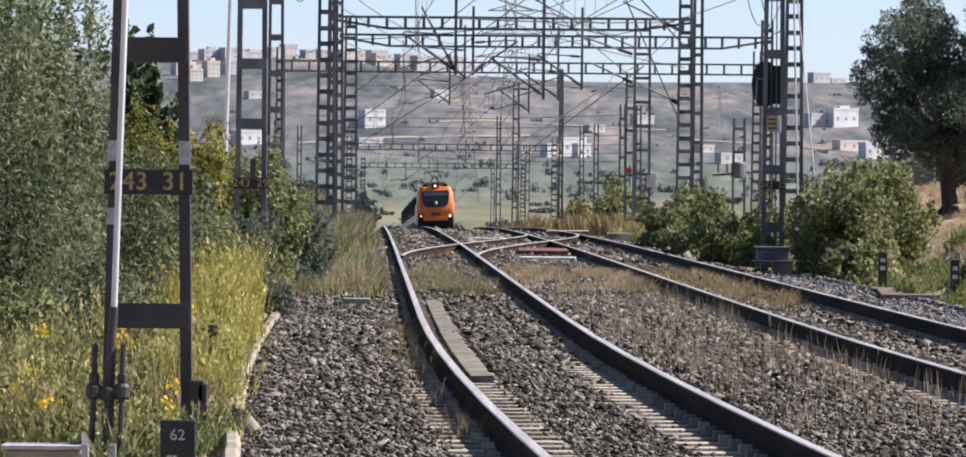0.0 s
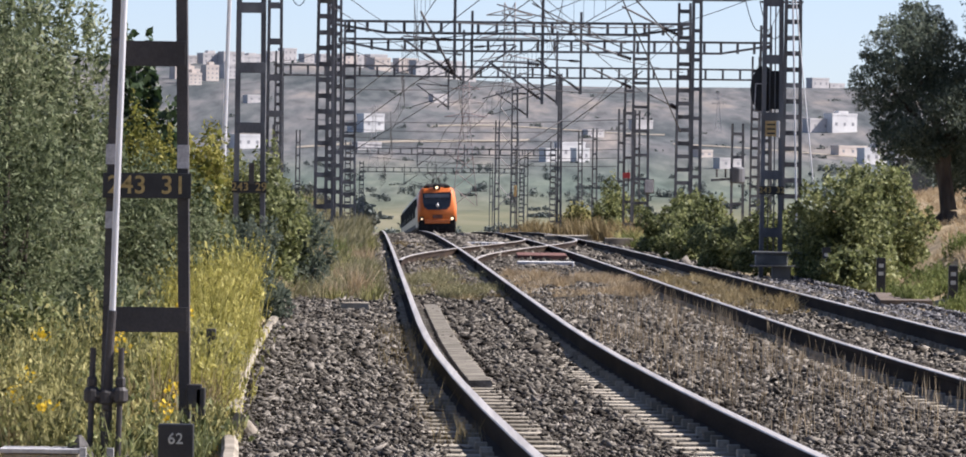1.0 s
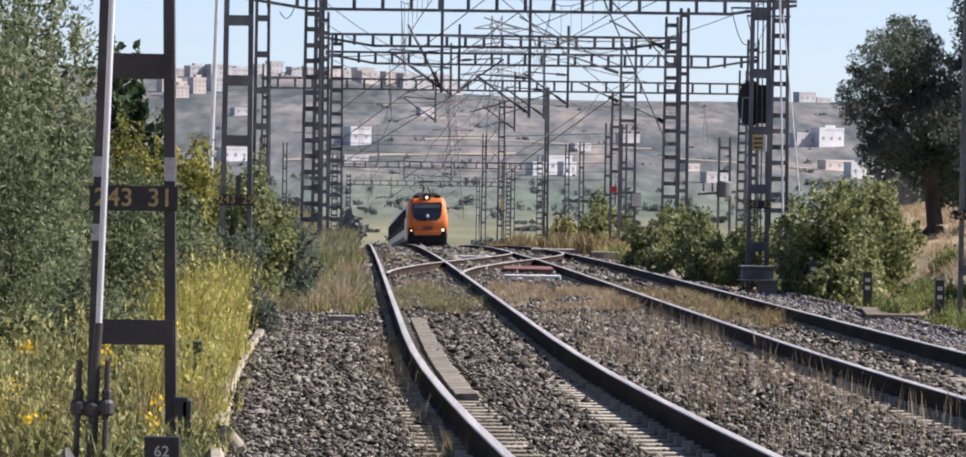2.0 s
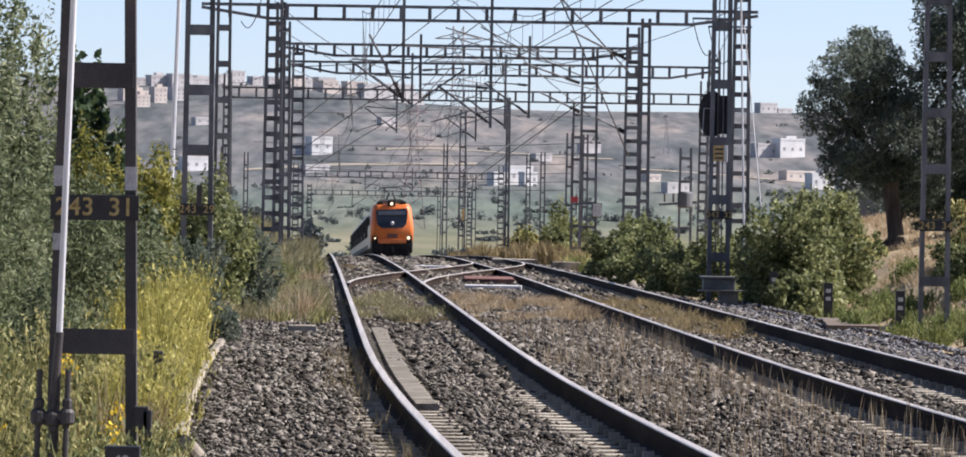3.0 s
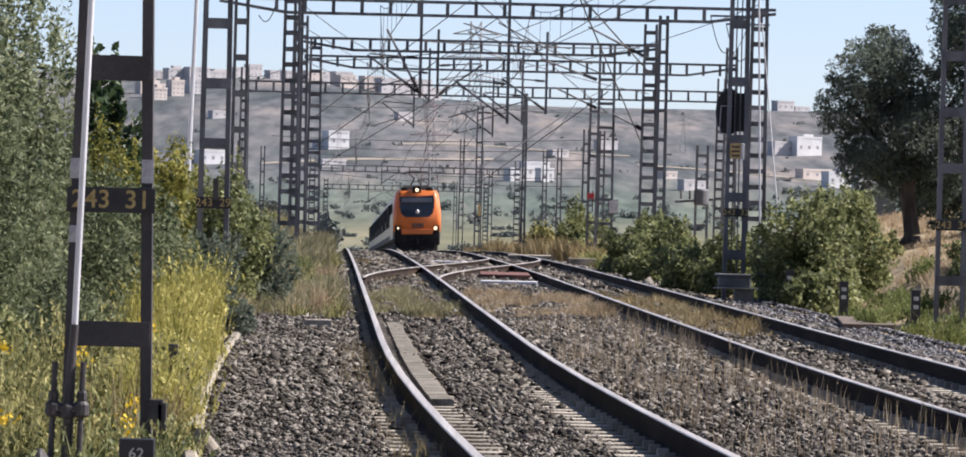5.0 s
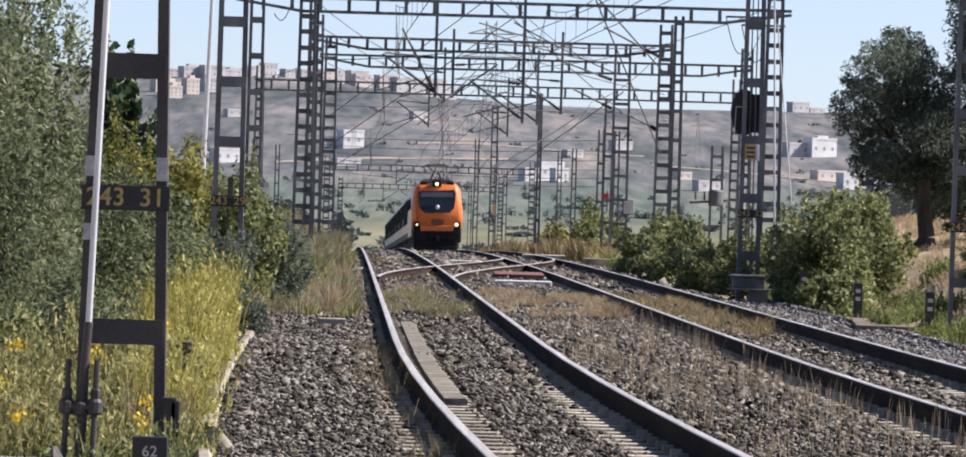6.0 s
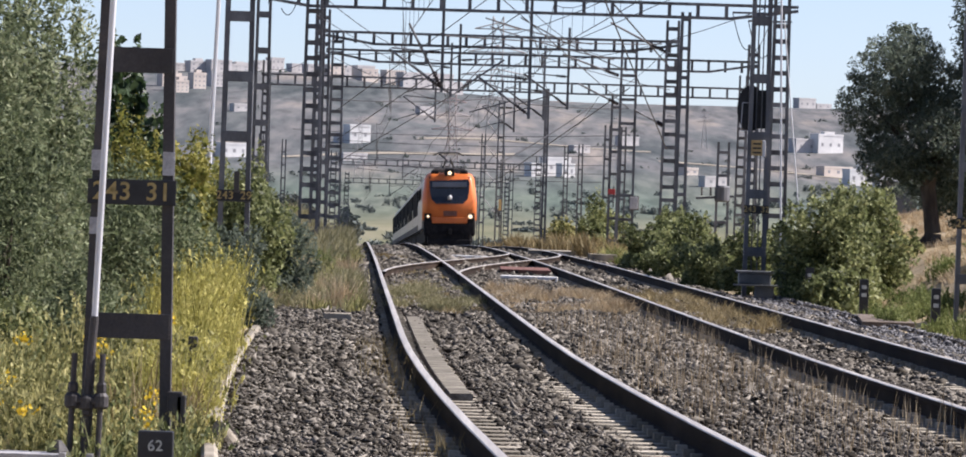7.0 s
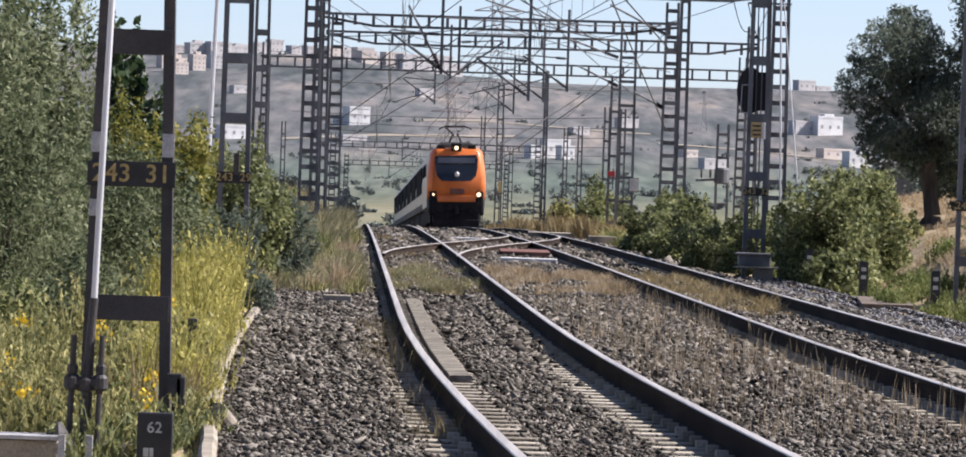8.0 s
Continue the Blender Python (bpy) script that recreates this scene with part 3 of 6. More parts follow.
def mast(x, y, z0, top, wide, label, rung=0.8, first=0.75, taper=0.05, depth=0.13, flange=0.065, thick=0.14, plate=None, plate_z=1.55, material=None, rz=0.0,
         name="mast", skip=(), group="line masts"):
    material = material or M_STEEL
    m = thing(name, x, y, z0, label, "mast", group, rz)
    h = top - z0
    for s in (-1, 1):
        bm = bmesh.new()
        channel(bm, (s * wide / 2, 0, 0), (s * (wide / 2 - taper), 0, h), flange, depth, -s)
        part("post", bm, material, m)
    i, z = 0, first - z0
    while z < h - 0.05:
        half = wide / 2 - taper * z / h
        if i not in skip:
            bm = bmesh.new()
            box(bm, -half + 0.01, -depth / 2 - 0.014, z - thick / 2, half - 0.01, -depth / 2 - 0.002, z + thick / 2, 0.003)
            part("rung", bm, material, m)
        z += rung
        i += 1
    if plate:
        zc = plate_z - z0
        half = wide / 2 - taper * zc / h + 0.02
        bm = bmesh.new()
        box(bm, -half, -depth / 2 - 0.045, zc - 0.075, half, -depth / 2 - 0.03, zc + 0.075, 0.004)
        p = part("number_plate", bm, M_PLATE, m, "black number plate with ochre digits")
        digits(plate, 0.15, M_DIGIT, p, 0, -depth / 2 - 0.047, zc)
    return m


m31 = mast(-2.095, 33, -0.1, 7.6, 0.545, "grey steel ladder mast with a black number plate beside the track", 0.79, 0.76, 0.14, material=M_STEEL_DARK, plate="243  31", plate_z=1.555, skip=(1,), thick=0.15)
for x, zs in ((-2.365, ((1.30, 1.40), (1.68, 1.80))), (-1.855, ((1.66, 1.80),))):
    for a, b in zs:
        bm = bmesh.new()
        box(bm, (x + 2.11) * 0.83 - 0.036, -0.078, a + 0.1, (x + 2.11) * 0.83 + 0.036, -0.067, b + 0.1)
        part("painted_band", bm, M_BAND, m31, "faded white painted band")
bm = bmesh.new()
box(bm, -0.30, -0.30, -0.25, 0.30, 0.30, 0.06, 0.02)
part("footing", bm, M_KERB, m31, "concrete footing")
bm = bmesh.new()
box(bm, 0.25, -0.11, 0.34, 0.34, -0.05, 0.48, 0.01)
box(bm, 0.30, -0.11, 0.24, 0.36, -0.05, 0.46, 0.01)
bar(bm, (0.30, -0.08, 0.02), (0.30, -0.08, 0.3), 0.018)
bar(bm, (0.36, -0.08, 0.0), (0.36, -0.08, 0.2), 0.018)
part("junction_box", bm, M_STEEL_DARK, m31, "small dark metal box on stub legs")

m29 = mast(-3.30, 73, -0.1, 7.6, 0.43, "grey steel ladder mast with a small number plate among shrubs", 0.79, 0.76, 0.04, plate="243  29", plate_z=1.56)
bm = bmesh.new()
beam(bm, (0.03, -0.12, 1.7), (0.03, -0.12, 1.98), 0.07, 0.03, (0, 1, 0))
part("bracket", bm, M_STEEL_DARK, m29)
mast(-5.03, 123, -0.2, 7.6, 0.38, "grey steel ladder mast behind the trackside shrubs", 0.8, 0.8, 0.03)
mast(float(x_left(78)) + 7.42, 78, -0.1, 7.6, 0.44, "grey steel ladder mast with a number plate by the olive tree", 0.79, 0.72, 0.05, plate="243  34", plate_z=1.50)

# the anchor tube with its clamp and rods, in front of the nearest mast
anchor = thing("anchor_tube", -2.30, 32.55, -0.1, "pale galvanised anchor tube clamped between two dark rods", "tie rod")
bm = bmesh.new()
bar(bm, (0.032, 0, 0.9), (0.132, 0, 4.6), 0.019, 12)
part("upper_tube", bm, M_TUBE, anchor, "pale galvanised tube", smooth=False)
bm = bmesh.new()
bar(bm, (-0.002, 0, 0.36), (0.033, 0, 0.92), 0.025, 12)
part("lower_tube", bm, M_STEEL_DARK, anchor, "dark sleeve of the tube")
for dx in (-0.083, 0.083):
    bm = bmesh.new()
    bar(bm, (dx - 0.018, 0, -0.3), (dx + 0.006, 0, 0.70), 0.018, 10)
    part("rod", bm, M_STEEL_DARK, anchor)
bm = bmesh.new()
bar(bm, (-0.010, 0, -0.3), (-0.004, 0, 0.36), 0.022, 10)
part("centre_rod", bm, M_STEEL_DARK, anchor)
bm = bmesh.new()
for dx in (-0.083, 0.0, 0.083):
    lathe(bm, [(0.032, -0.045), (0.047, -0.03), (0.047, 0.03), (0.032, 0.05)], 12, (dx, 0, 0.42 - 0.012 * (dx == 0)))
box(bm, -0.10, -0.035, 0.405, 0.10, 0.035, 0.445, 0.01)
for dx in (-0.083, 0.083):
    lathe(bm, [(0.026, 0.0), (0.030, 0.01), (0.030, 0.05), (0.024, 0.06)], 6, (dx + 0.002, 0, 0.47))
lathe(bm, [(0.024, 0.0), (0.036, 0.012), (0.036, 0.05), (0.030, 0.06)], 6, (0.0, 0, 0.33))
part("clamp", bm, M_STEEL_DARK, anchor, "heavy triple pipe clamp")
part("anchor_foot", lathe(bmesh.new(), [(0.10, -0.3), (0.09, 0.08), (0.05, 0.15), (0.02, 0.19)], 9, (-0.15, -0.1, 0)), M_STEEL_DARK, anchor, "dark conical foot")

slab = thing("concrete_box", -2.58, 32.3, -0.325, "low concrete box with pale edges in the weeds", "concrete box")
bm = bmesh.new()
box(bm, -0.30, -0.02, 0, 0.15, 0.3, 0.31, 0.015)
part("block", bm, M_KERB, slab)
for x in (0.17, 0.33):
    part("pale_post", box(bmesh.new(), x - 0.02, -0.06, 0.0, x + 0.02, -0.02, 0.35), M_BAND, slab, "pale angle-iron upright")
part("pale_edge", box(bmesh.new(), -0.32, -0.05, 0.315, 0.148, 0.3, 0.34, 0.004), M_BAND, slab, "pale angle-iron edge")

# small black post with a number
post62 = thing("marker_post", -1.795, 31.0, -0.42, "black concrete marker post with a chalky number", "marker post", "marker posts")
bm = bmesh.new()
box(bm, -0.098, -0.06, 0, 0.098, 0.06, 0.645, 0.008)
b62 = part("block", bm, M_PLATE, post62)
digits("62", 0.085, M_CHALK, b62, 0.0, -0.062, 0.562)
for i, w in enumerate((0.03, 0.022)):
    part("paint_mark", box(bmesh.new(), -0.06 + i * 0.035, -0.064, 0.40, -0.06 + i * 0.035 + w, -0.060, 0.45), M_CHALK, b62, "worn unreadable paint mark")


# ---- signal mast ----
sg = mast(4.94, 101, -0.1, 7.6, 0.42, "grey steel ladder signal mast with cables and labels", 1.05, 0.85, 0.04, depth=0.2, flange=0.075, thick=0.17, plate="243  32", plate_z=1.62, name="signal_mast")
for dx in (-0.06, 0.05):
    bm = bmesh.new()
    bar(bm, (dx, -0.02, 0.3), (dx * 0.8, -0.02, 7.0), 0.012, 8)
    part("cable", bm, M_STEEL, sg, "grey conduit")
bm = bmesh.new()
lathe(bm, [(0.23, 0), (0.245, 0.01), (0.245, 0.03)], 28)
bmesh.ops.rotate(bm, cent=(0, 0, 0), matrix=Matrix.Rotation(radians(90), 3, "X"), verts=bm.verts)
bmesh.ops.scale(bm, vec=(1, 1, 1.75), verts=bm.verts)
part("signal_head", bm, M_PLATE, sg, "black rounded signal backboard", at=pose(-0.15, 0.22, 3.56))
bm = bmesh.new()
box(bm, -0.06, 0.08, 3.2, 0.16, 0.2, 3.9, 0.02)
part("signal_case", bm, M_PLATE, sg, "black signal lamp case")
bm = bmesh.new()
bar(bm, (-0.32, 0.12, 3.15), (-0.30, 0.12, 3.66), 0.008)
bar(bm, (-0.32, 0.12, 3.15), (-0.1, 0.1, 3.15), 0.008)
bar(bm, (-0.30, 0.12, 3.66), (-0.1, 0.1, 3.66), 0.008)
part("ladder_rail", bm, M_TUBE, sg, "thin pale rail")
bm = bmesh.new()
box(bm, -0.13, -0.15, 2.70, 0.09, -0.13, 2.98, 0.004)
lb = part("label_board", bm, M_LABEL, sg, "yellow label plate with unreadable bars")
bm = bmesh.new()
for k in range(3):
    box(bm, -0.10, -0.156, 2.74 + k * 0.08, 0.05, -0.151, 2.77 + k * 0.08)
part("bars", bm, M_PLATE, lb)
bm = bmesh.new()
box(bm, 0.07, -0.16, 2.68, 0.13, -0.12, 2.98, 0.01)
part("white_label", bm, M_WHITEWALL, sg, "white label strip")
bm = bmesh.new()
bar(bm, (0.46, -0.3, 0.75), (0.30, -0.25, 6.5), 0.019, 6)
part("stay", bm, M_TUBE, sg, "pale stay rope")
bm = bmesh.new()
bar(bm, (0.78, 0.4, 1.9), (0.42, 0.3, 5.2), 0.012, 6)
part("stay", bm, M_TUBE, sg, "pale stay rope")

cab = thing("equipment_cabinet", 4.93, 99.9, -0.06, "low grey steel equipment cabinet on a narrow concrete plinth", "cabinet")
bm = bmesh.new()
box(bm, -0.02, -0.2, -0.25, 0.32, 0.2, 0.30, 0.02)
part("plinth", bm, M_CABINET, cab)
bm = bmesh.new()
box(bm, -0.32, -0.22, 0.328, 0.26, 0.2, 0.53, 0.03)
part("body", bm, M_CABINET, cab)
bm = bmesh.new()
box(bm, -0.37, -0.26, 0.53, 0.31, 0.24, 0.575, 0.015)
part("lid", bm, M_CABINET, cab)
bm = bmesh.new()
box(bm, -0.40, -0.30, 0.30, 0.68, 0.26, 0.328, 0.008)
part("shelf", bm, M_CABINET, cab)


def marker(x, y, h, w, label, bars=True):
    z = min(float(ground_z(x, y)), float(rail_z(y)) - 0.2) - 0.05
    m = thing("marker_post", x, y, z, label, "marker post", "marker posts")
    bm = bmesh.new()
    box(bm, -w / 2, -0.05, 0, w / 2, 0.05, h, 0.01)
    b = part("block", bm, M_PLATE, m)
    if bars:
        for k in range(2):
            part("paint_mark", box(bmesh.new(), -w * 0.28, -0.056, h * (0.62 + 0.17 * k), w * 0.28, -0.051, h * (0.70 + 0.17 * k)), M_CHALK, b, "unreadable white paint mark")
    return m


for x, y, h, w in ((5.76, 97.6, 0.78, 0.15), (6.39, 92.8, 0.78, 0.15), (6.87, 83.9, 0.76, 0.14)):
    marker(x, y, h, w, "black trackside post with worn white marks")
for x, y, h, w in ((4.57, 114.8, 0.72, 0.17), (5.32, 122, 0.62, 0.15), (4.97, 159, 0.5, 0.14), (3.6, 172, 0.42, 0.12)):
    marker(x, y, h, w, "plain black trackside post in the shrubs", False)
rp = thing("rusty_post", 6.2, 99.5, -0.1, "thin rust-brown steel post in the shrubs", "post")
part("post", beam(bmesh.new(), (0, 0, 0), (0.01, 0, 1.15), 0.09, 0.05, (0, 1, 0)), M_RUST, rp)


stub = thing("stub_post", -1.91, 36.5, -0.12, "short dark rusty steel stub post in the broom", "post")
part("post", beam(bmesh.new(), (0, 0, 0), (0.02, 0, 0.72), 0.05, 0.04, (0, 1, 0)), M_STEEL_DARK, stub)
part("cap", box(bmesh.new(), -0.012, -0.03, 0.68, 0.052, 0.03, 0.74, 0.010), M_STEEL_DARK, stub, "dark terminal cap")


# ---- things on the ballast by the crossover ----
def slab_thing(x, y, dx, dy, dz, rz, label, material, name="cover_slab"):
    z = float(rail_z(y)) - (0.18 if y > 100 else 0.22)
    t = thing(name, x, y, z, label, "cover slab", "cover slabs", rz)
    bm = bmesh.new()
    box(bm, -dx / 2, -dy / 2, 0, dx / 2, dy / 2, dz, 0.012)
    part("slab", bm, material, t)
    bm = bmesh.new()
    for k in (-1, 1):
        box(bm, k * dx * 0.34 - 0.05, -dy / 2 + 0.05, -0.06, k * dx * 0.34 + 0.05, dy / 2 - 0.05, 0.0)
    part("bearer", bm, M_RUST, t)


slab_thing(0.92, 109.4, 1.12, 0.9, 0.10, -1, "pale concrete cover slab between the tracks", M_WHITEWALL)
slab_thing(-0.36, 147, 0.95, 1.0, 0.12, -2, "pale concrete cover slab between the tracks", M_WHITEWALL)
slab_thing(0.9, 118.5, 1.05, 5.0, 0.14, 0, "rust-brown steel plate between the tracks", M_RUST)
slab_thing(2.2, 172, 1.6, 3.0, 0.18, 0, "weathered concrete cover slab by the main track", M_KERB)
slab_thing(3.4, 158, 0.8, 1.4, 0.2, 0, "weathered concrete cover slab by the main track", M_KERB)
slab_thing(5.95, 81.8, 0.75, 6.0, 0.07, -3, "long weathered tan stone slab beside the grey ballast", M_STONE)
for y, across in ((68.5, -1.44), (126.0, -1.7), (144.0, -1.7)):
    slab_thing(float(x_left(y)) + across, y, 0.34, 0.4, 0.17, 4, "small square concrete block in the grass", M_KERB, "concrete_block")


# ---- gantries ----
def insulator(bm, a, b, r=0.055, n=5):
    a, b = Vector(a), Vector(b)
    q = (b - a).to_track_quat("Z", "Y")
    rings = []
    for i in range(2 * n + 1):
        rad, c = (r if i % 2 else r * 0.35), a.lerp(b, i / (2 * n))
        rings.append([bm.verts.new(c + q @ Vector((rad * math.cos(k * math.pi / 4), rad * math.sin(k * math.pi / 4), 0))) for k in range(8)])
    for s, t in zip(rings, rings[1:]):
        for k in range(8):
            bm.faces.new((s[k], s[(k + 1) % 8], t[(k + 1) % 8], t[k]))
    bm.faces.new(rings[0][::-1])
    bm.faces.new(rings[-1])


def gantry(y, legs, xl, xr, zb, deep, pitch, drops, label, foot=None, above=1.0, haunch=True, wide=0.34):
    """A portal: ladder legs, a beam of two chords with uprights, and posts that hang over the tracks."""
    foot = float(rail_z(y)) - 0.45 if foot is None else foot
    g = thing("gantry", 0, y, 0, label, "gantry", "gantries")
    for x in legs:
        for s in (-1, 1):
            for dy in (-0.16, 0.16):
                bm = bmesh.new()
                beam(bm, (x + s * (wide / 2 + 0.06), dy, foot), (x + s * wide / 2, dy, zb + above), 0.07, 0.06, (0, 1, 0))
                part("leg_post", bm, M_STEEL, g)
        z = foot + 0.5
        while z < zb + above - 0.4:
            part("batten", box(bmesh.new(), x - wide / 2 - 0.02, -0.205, z - 0.06, x + wide / 2 + 0.02, -0.192, z + 0.06), M_STEEL, g)
            part("batten", box(bmesh.new(), x - wide / 2 - 0.02, 0.192, z + 0.34, x + wide / 2 + 0.02, 0.205, z + 0.46), M_STEEL, g)
            z += 0.8
    bm = bmesh.new()
    beam(bm, (xl, 0, zb + deep), (xr, 0, zb + deep + 0.02), 0.12, 0.075)
    part("top_chord", bm, M_STEEL, g)
    bm = bmesh.new()
    if haunch:
        e = 1.7
        beam(bm, (xl, 0, zb + deep - 0.08), (xl + e, 0, zb), 0.12, 0.075)
        beam(bm, (xl + e, 0, zb), (xr - e, 0, zb + 0.02), 0.12, 0.075)
        beam(bm, (xr - e, 0, zb + 0.02), (xr, 0, zb + deep - 0.08), 0.12, 0.075)
    else:
        beam(bm, (xl, 0, zb), (xr, 0, zb + 0.02), 0.12, 0.075)
    part("bottom_chord", bm, M_STEEL, g)
    x = xl + pitch
    while x < xr - 0.1:
        bm = bmesh.new()
        box(bm, x - 0.045, -0.05, zb + 0.02, x + 0.045, 0.05, zb + deep)
        part("upright", bm, M_STEEL, g)
        x += pitch
    for x, low, tilt in drops:
        bm = bmesh.new()
        beam(bm, (x, 0, zb + deep + 0.35), (x, 0, low), 0.075, 0.07, (0, 1, 0))
        part("drop_post", bm, M_STEEL, g)
        bm = bmesh.new()
        bar(bm, (x, 0, low + 0.1), (x + tilt * 1.35, 0, low + 1.05), 0.028, 8)
        bar(bm, (x, 0, low + 1.0), (x + tilt * 1.3, 0, low + 1.08), 0.02, 8)
        bar(bm, (x + tilt * 0.5, 0, low + 0.42), (x + tilt * 1.5, 0, low + 0.12), 0.018, 8)
        part("cantilever", bm, M_STEEL, g)
        for za, zb_ in ((0.15, 0.36), (1.0, 1.02)):
            bm = bmesh.new()
            insulator(bm, (x + tilt * 0.08, 0, low + za), (x + tilt * 0.36, 0, low + zb_))
            part("insulator", bm, M_INSUL, g, "brown ribbed insulator")
    return g


LEFT_LABEL = "grey lattice steel portal gantry carrying the overhead line"
gantry(140, (-4.45, 7.35), -6.3, 7.75, 6.42, 0.34, 0.72, ((-1.19, 4.35, -1), (1.03, 3.75, -1)), LEFT_LABEL)
gantry(168, (-5.05, 5.53), -5.2, 5.75, 6.3, 0.34, 0.56, ((-0.9, 4.9, 1), (2.4, 4.5, -1)), LEFT_LABEL)
gantry(190, (-5.2, 9.05), -5.6, 9.2, 6.32, 0.38, 0.57, ((-1.3, 5.2, -1), (1.9, 4.5, -1)), LEFT_LABEL)
gantry(231, (-9.25, 10.6), -9.5, 10.75, 6.27, 0.42, 0.72, ((-2.2, 4.9, -1), (1.1, 4.6, -1)), LEFT_LABEL, haunch=False, wide=0.28)
gantry(400, (-11.0, 3.8), -11.2, 4.0, 4.1, 0.42, 0.8, ((-6.0, 3.2, 1), (-2.6, 3.2, -1)), "distant steel portal gantry over the tracks", haunch=False)
gantry(520, (-13.0, 2.0), -13.2, 2.2, 3.2, 0.42, 0.8, ((-9.0, 2.0, 1), (-6.0, 2.0, -1)), "distant steel portal gantry over the tracks", haunch=False)

def line_bracket(tip, root, label="thin steel bracket tube ending in a dark insulator"):
    """A slanting tube with a ribbed insulator next to its root."""
    tip, root = Vector(tip), Vector(root)
    c = thing("line_bracket", root.x, root.y, root.z, label, "bracket", "line brackets")
    d = tip - root
    part("tube", bar(bmesh.new(), d * 0.22, d, 0.032, 8), M_STEEL, c)
    bm = bmesh.new()
    insulator(bm, d * 0.02, d * 0.26, 0.075, 6)
    part("insulator", bm, M_INSUL, c, "dark ribbed insulator")


line_bracket((3.62, 167.4, 7.16), (5.36, 167.9, 6.32))
line_bracket((2.43, 184.2, 6.62), (4.36, 184.9, 5.98))
line_bracket((2.98, 184.2, 5.66), (4.36, 184.9, 5.03))
line_bracket((4.42, 167.4, 4.55), (5.36, 167.9, 4.10))
line_bracket((-2.05, 139.7, 6.05), (-1.19, 140.0, 4.45))

# single masts further along the line
for x, y, top, wide in ((4.66, 185, 7.2, 0.62), (4.62, 200, 5.7, 0.42), (-4.75, 155, 7.4, 0.34), (5.35, 152, 7.0, 0.34), (0.75, 300, 7.2, 0.42), (2.18, 205, 5.9, 0.22), (5.0, 230, 5.0, 0.34), (5.1, 300, 5.0, 0.34), (4.75, 330, 5.2, 0.34), (8.12, 190, 3.95, 0.5),
                        (-12.2, 300, 5.0, 0.36), (-0.2, 350, 6.0, 0.36), (1.0, 420, 5.0, 0.4), (-12.6, 345, 5.2, 0.36), (6.4, 260, 5.4, 0.34), (2.2, 470, 5.0, 0.4), (-0.9, 560, 4.4, 0.4)):
    mast(x, y, float(rail_z(y)) - 0.6, top, wide, "grey steel ladder mast further along the line", 0.8, 0.4, 0.03, depth=0.2, flange=0.08, thick=0.1)
box_mast = thing("mast_box", 4.96, 184.6, 1.55, "pale rectangular instrument box fixed to a mast", "instrument box")
part("case", box(bmesh.new(), -0.14, -0.1, 0, 0.14, 0.1, 0.42, 0.015), M_BAND, box_mast)
part("back_frame", box(bmesh.new(), -0.17, 0.1, -0.03, 0.17, 0.13, 0.45, 0.01), M_STEEL_DARK, box_mast)
tr_post = thing("pole_transformer", 8.1, 189.5, 1.9, "grey pole transformer with insulators on its mast", "transformer")
part("tank", lathe(bmesh.new(), [(0.22, 0), (0.26, 0.05), (0.26, 0.5), (0.2, 0.56)], 14, (0, 0, 0)), M_STEEL, tr_post)
bm = bmesh.new()
beam(bm, (-0.9, 0, 0.1), (0.4, 0, 0.2), 0.08, 0.08)
part("arm", bm, M_STEEL, tr_post)
for k in (-0.7, -0.4, -0.1, 0.2):
    bm = bmesh.new()
    insulator(bm, (k, 0, 0.2), (k, 0, 0.5), 0.05, 4)
    part("insulator", bm, M_INSUL, tr_post)
pole = thing("lamp_pole", -4.35, 86, -0.4, "slim pale steel pole behind the shrubs", "pole")
part("pole", bar(bmesh.new(), (0, 0, 0), (0.16, 0, 6.5), 0.038, 8, 0.03), M_TUBE, pole)


# ---- overhead line ----
SUPPORTS = (60, 101, 140, 168, 190, 231, 285, 345, 400, 460, 520)


def overhead(xf, label, over):
    w = thing("overhead_line", 0, 0, 0, label, "overhead line", "overhead lines")
    for i, (a, b) in enumerate(zip(SUPPORTS, SUPPORTS[1:])):
        za, zb = float(rail_z(a)), float(rail_z(b))
        sa, sb = (0.2 if i % 2 else -0.2), (-0.2 if i % 2 else 0.2)
        pa, pb = Vector((float(xf(a)) + over + sa, a, za + 5.25)), Vector((float(xf(b)) + over + sb, b, zb + 5.25))
        bm = bmesh.new()
        bar(bm, pa, pb, 0.010, 5)
        part("contact_wire", bm, M_WIRE, w)
        n = 8
        hang = [pa.lerp(pb, k / n) + Vector((0, 0, 1.15 - 0.55 * 4 * k / n * (1 - k / n))) for k in range(n + 1)]
        part("messenger_wire", tube(bmesh.new(), hang, 0.010), M_WIRE, w)
        for k in range(1, n):
            part("dropper", bar(bmesh.new(), pa.lerp(pb, k / n), hang[k], 0.005, 4), M_WIRE, w)


overhead(x_left, "copper overhead wires hung above the curving track", 0.0)
overhead(x_right, "copper overhead wires hung above the main track", 0.0)


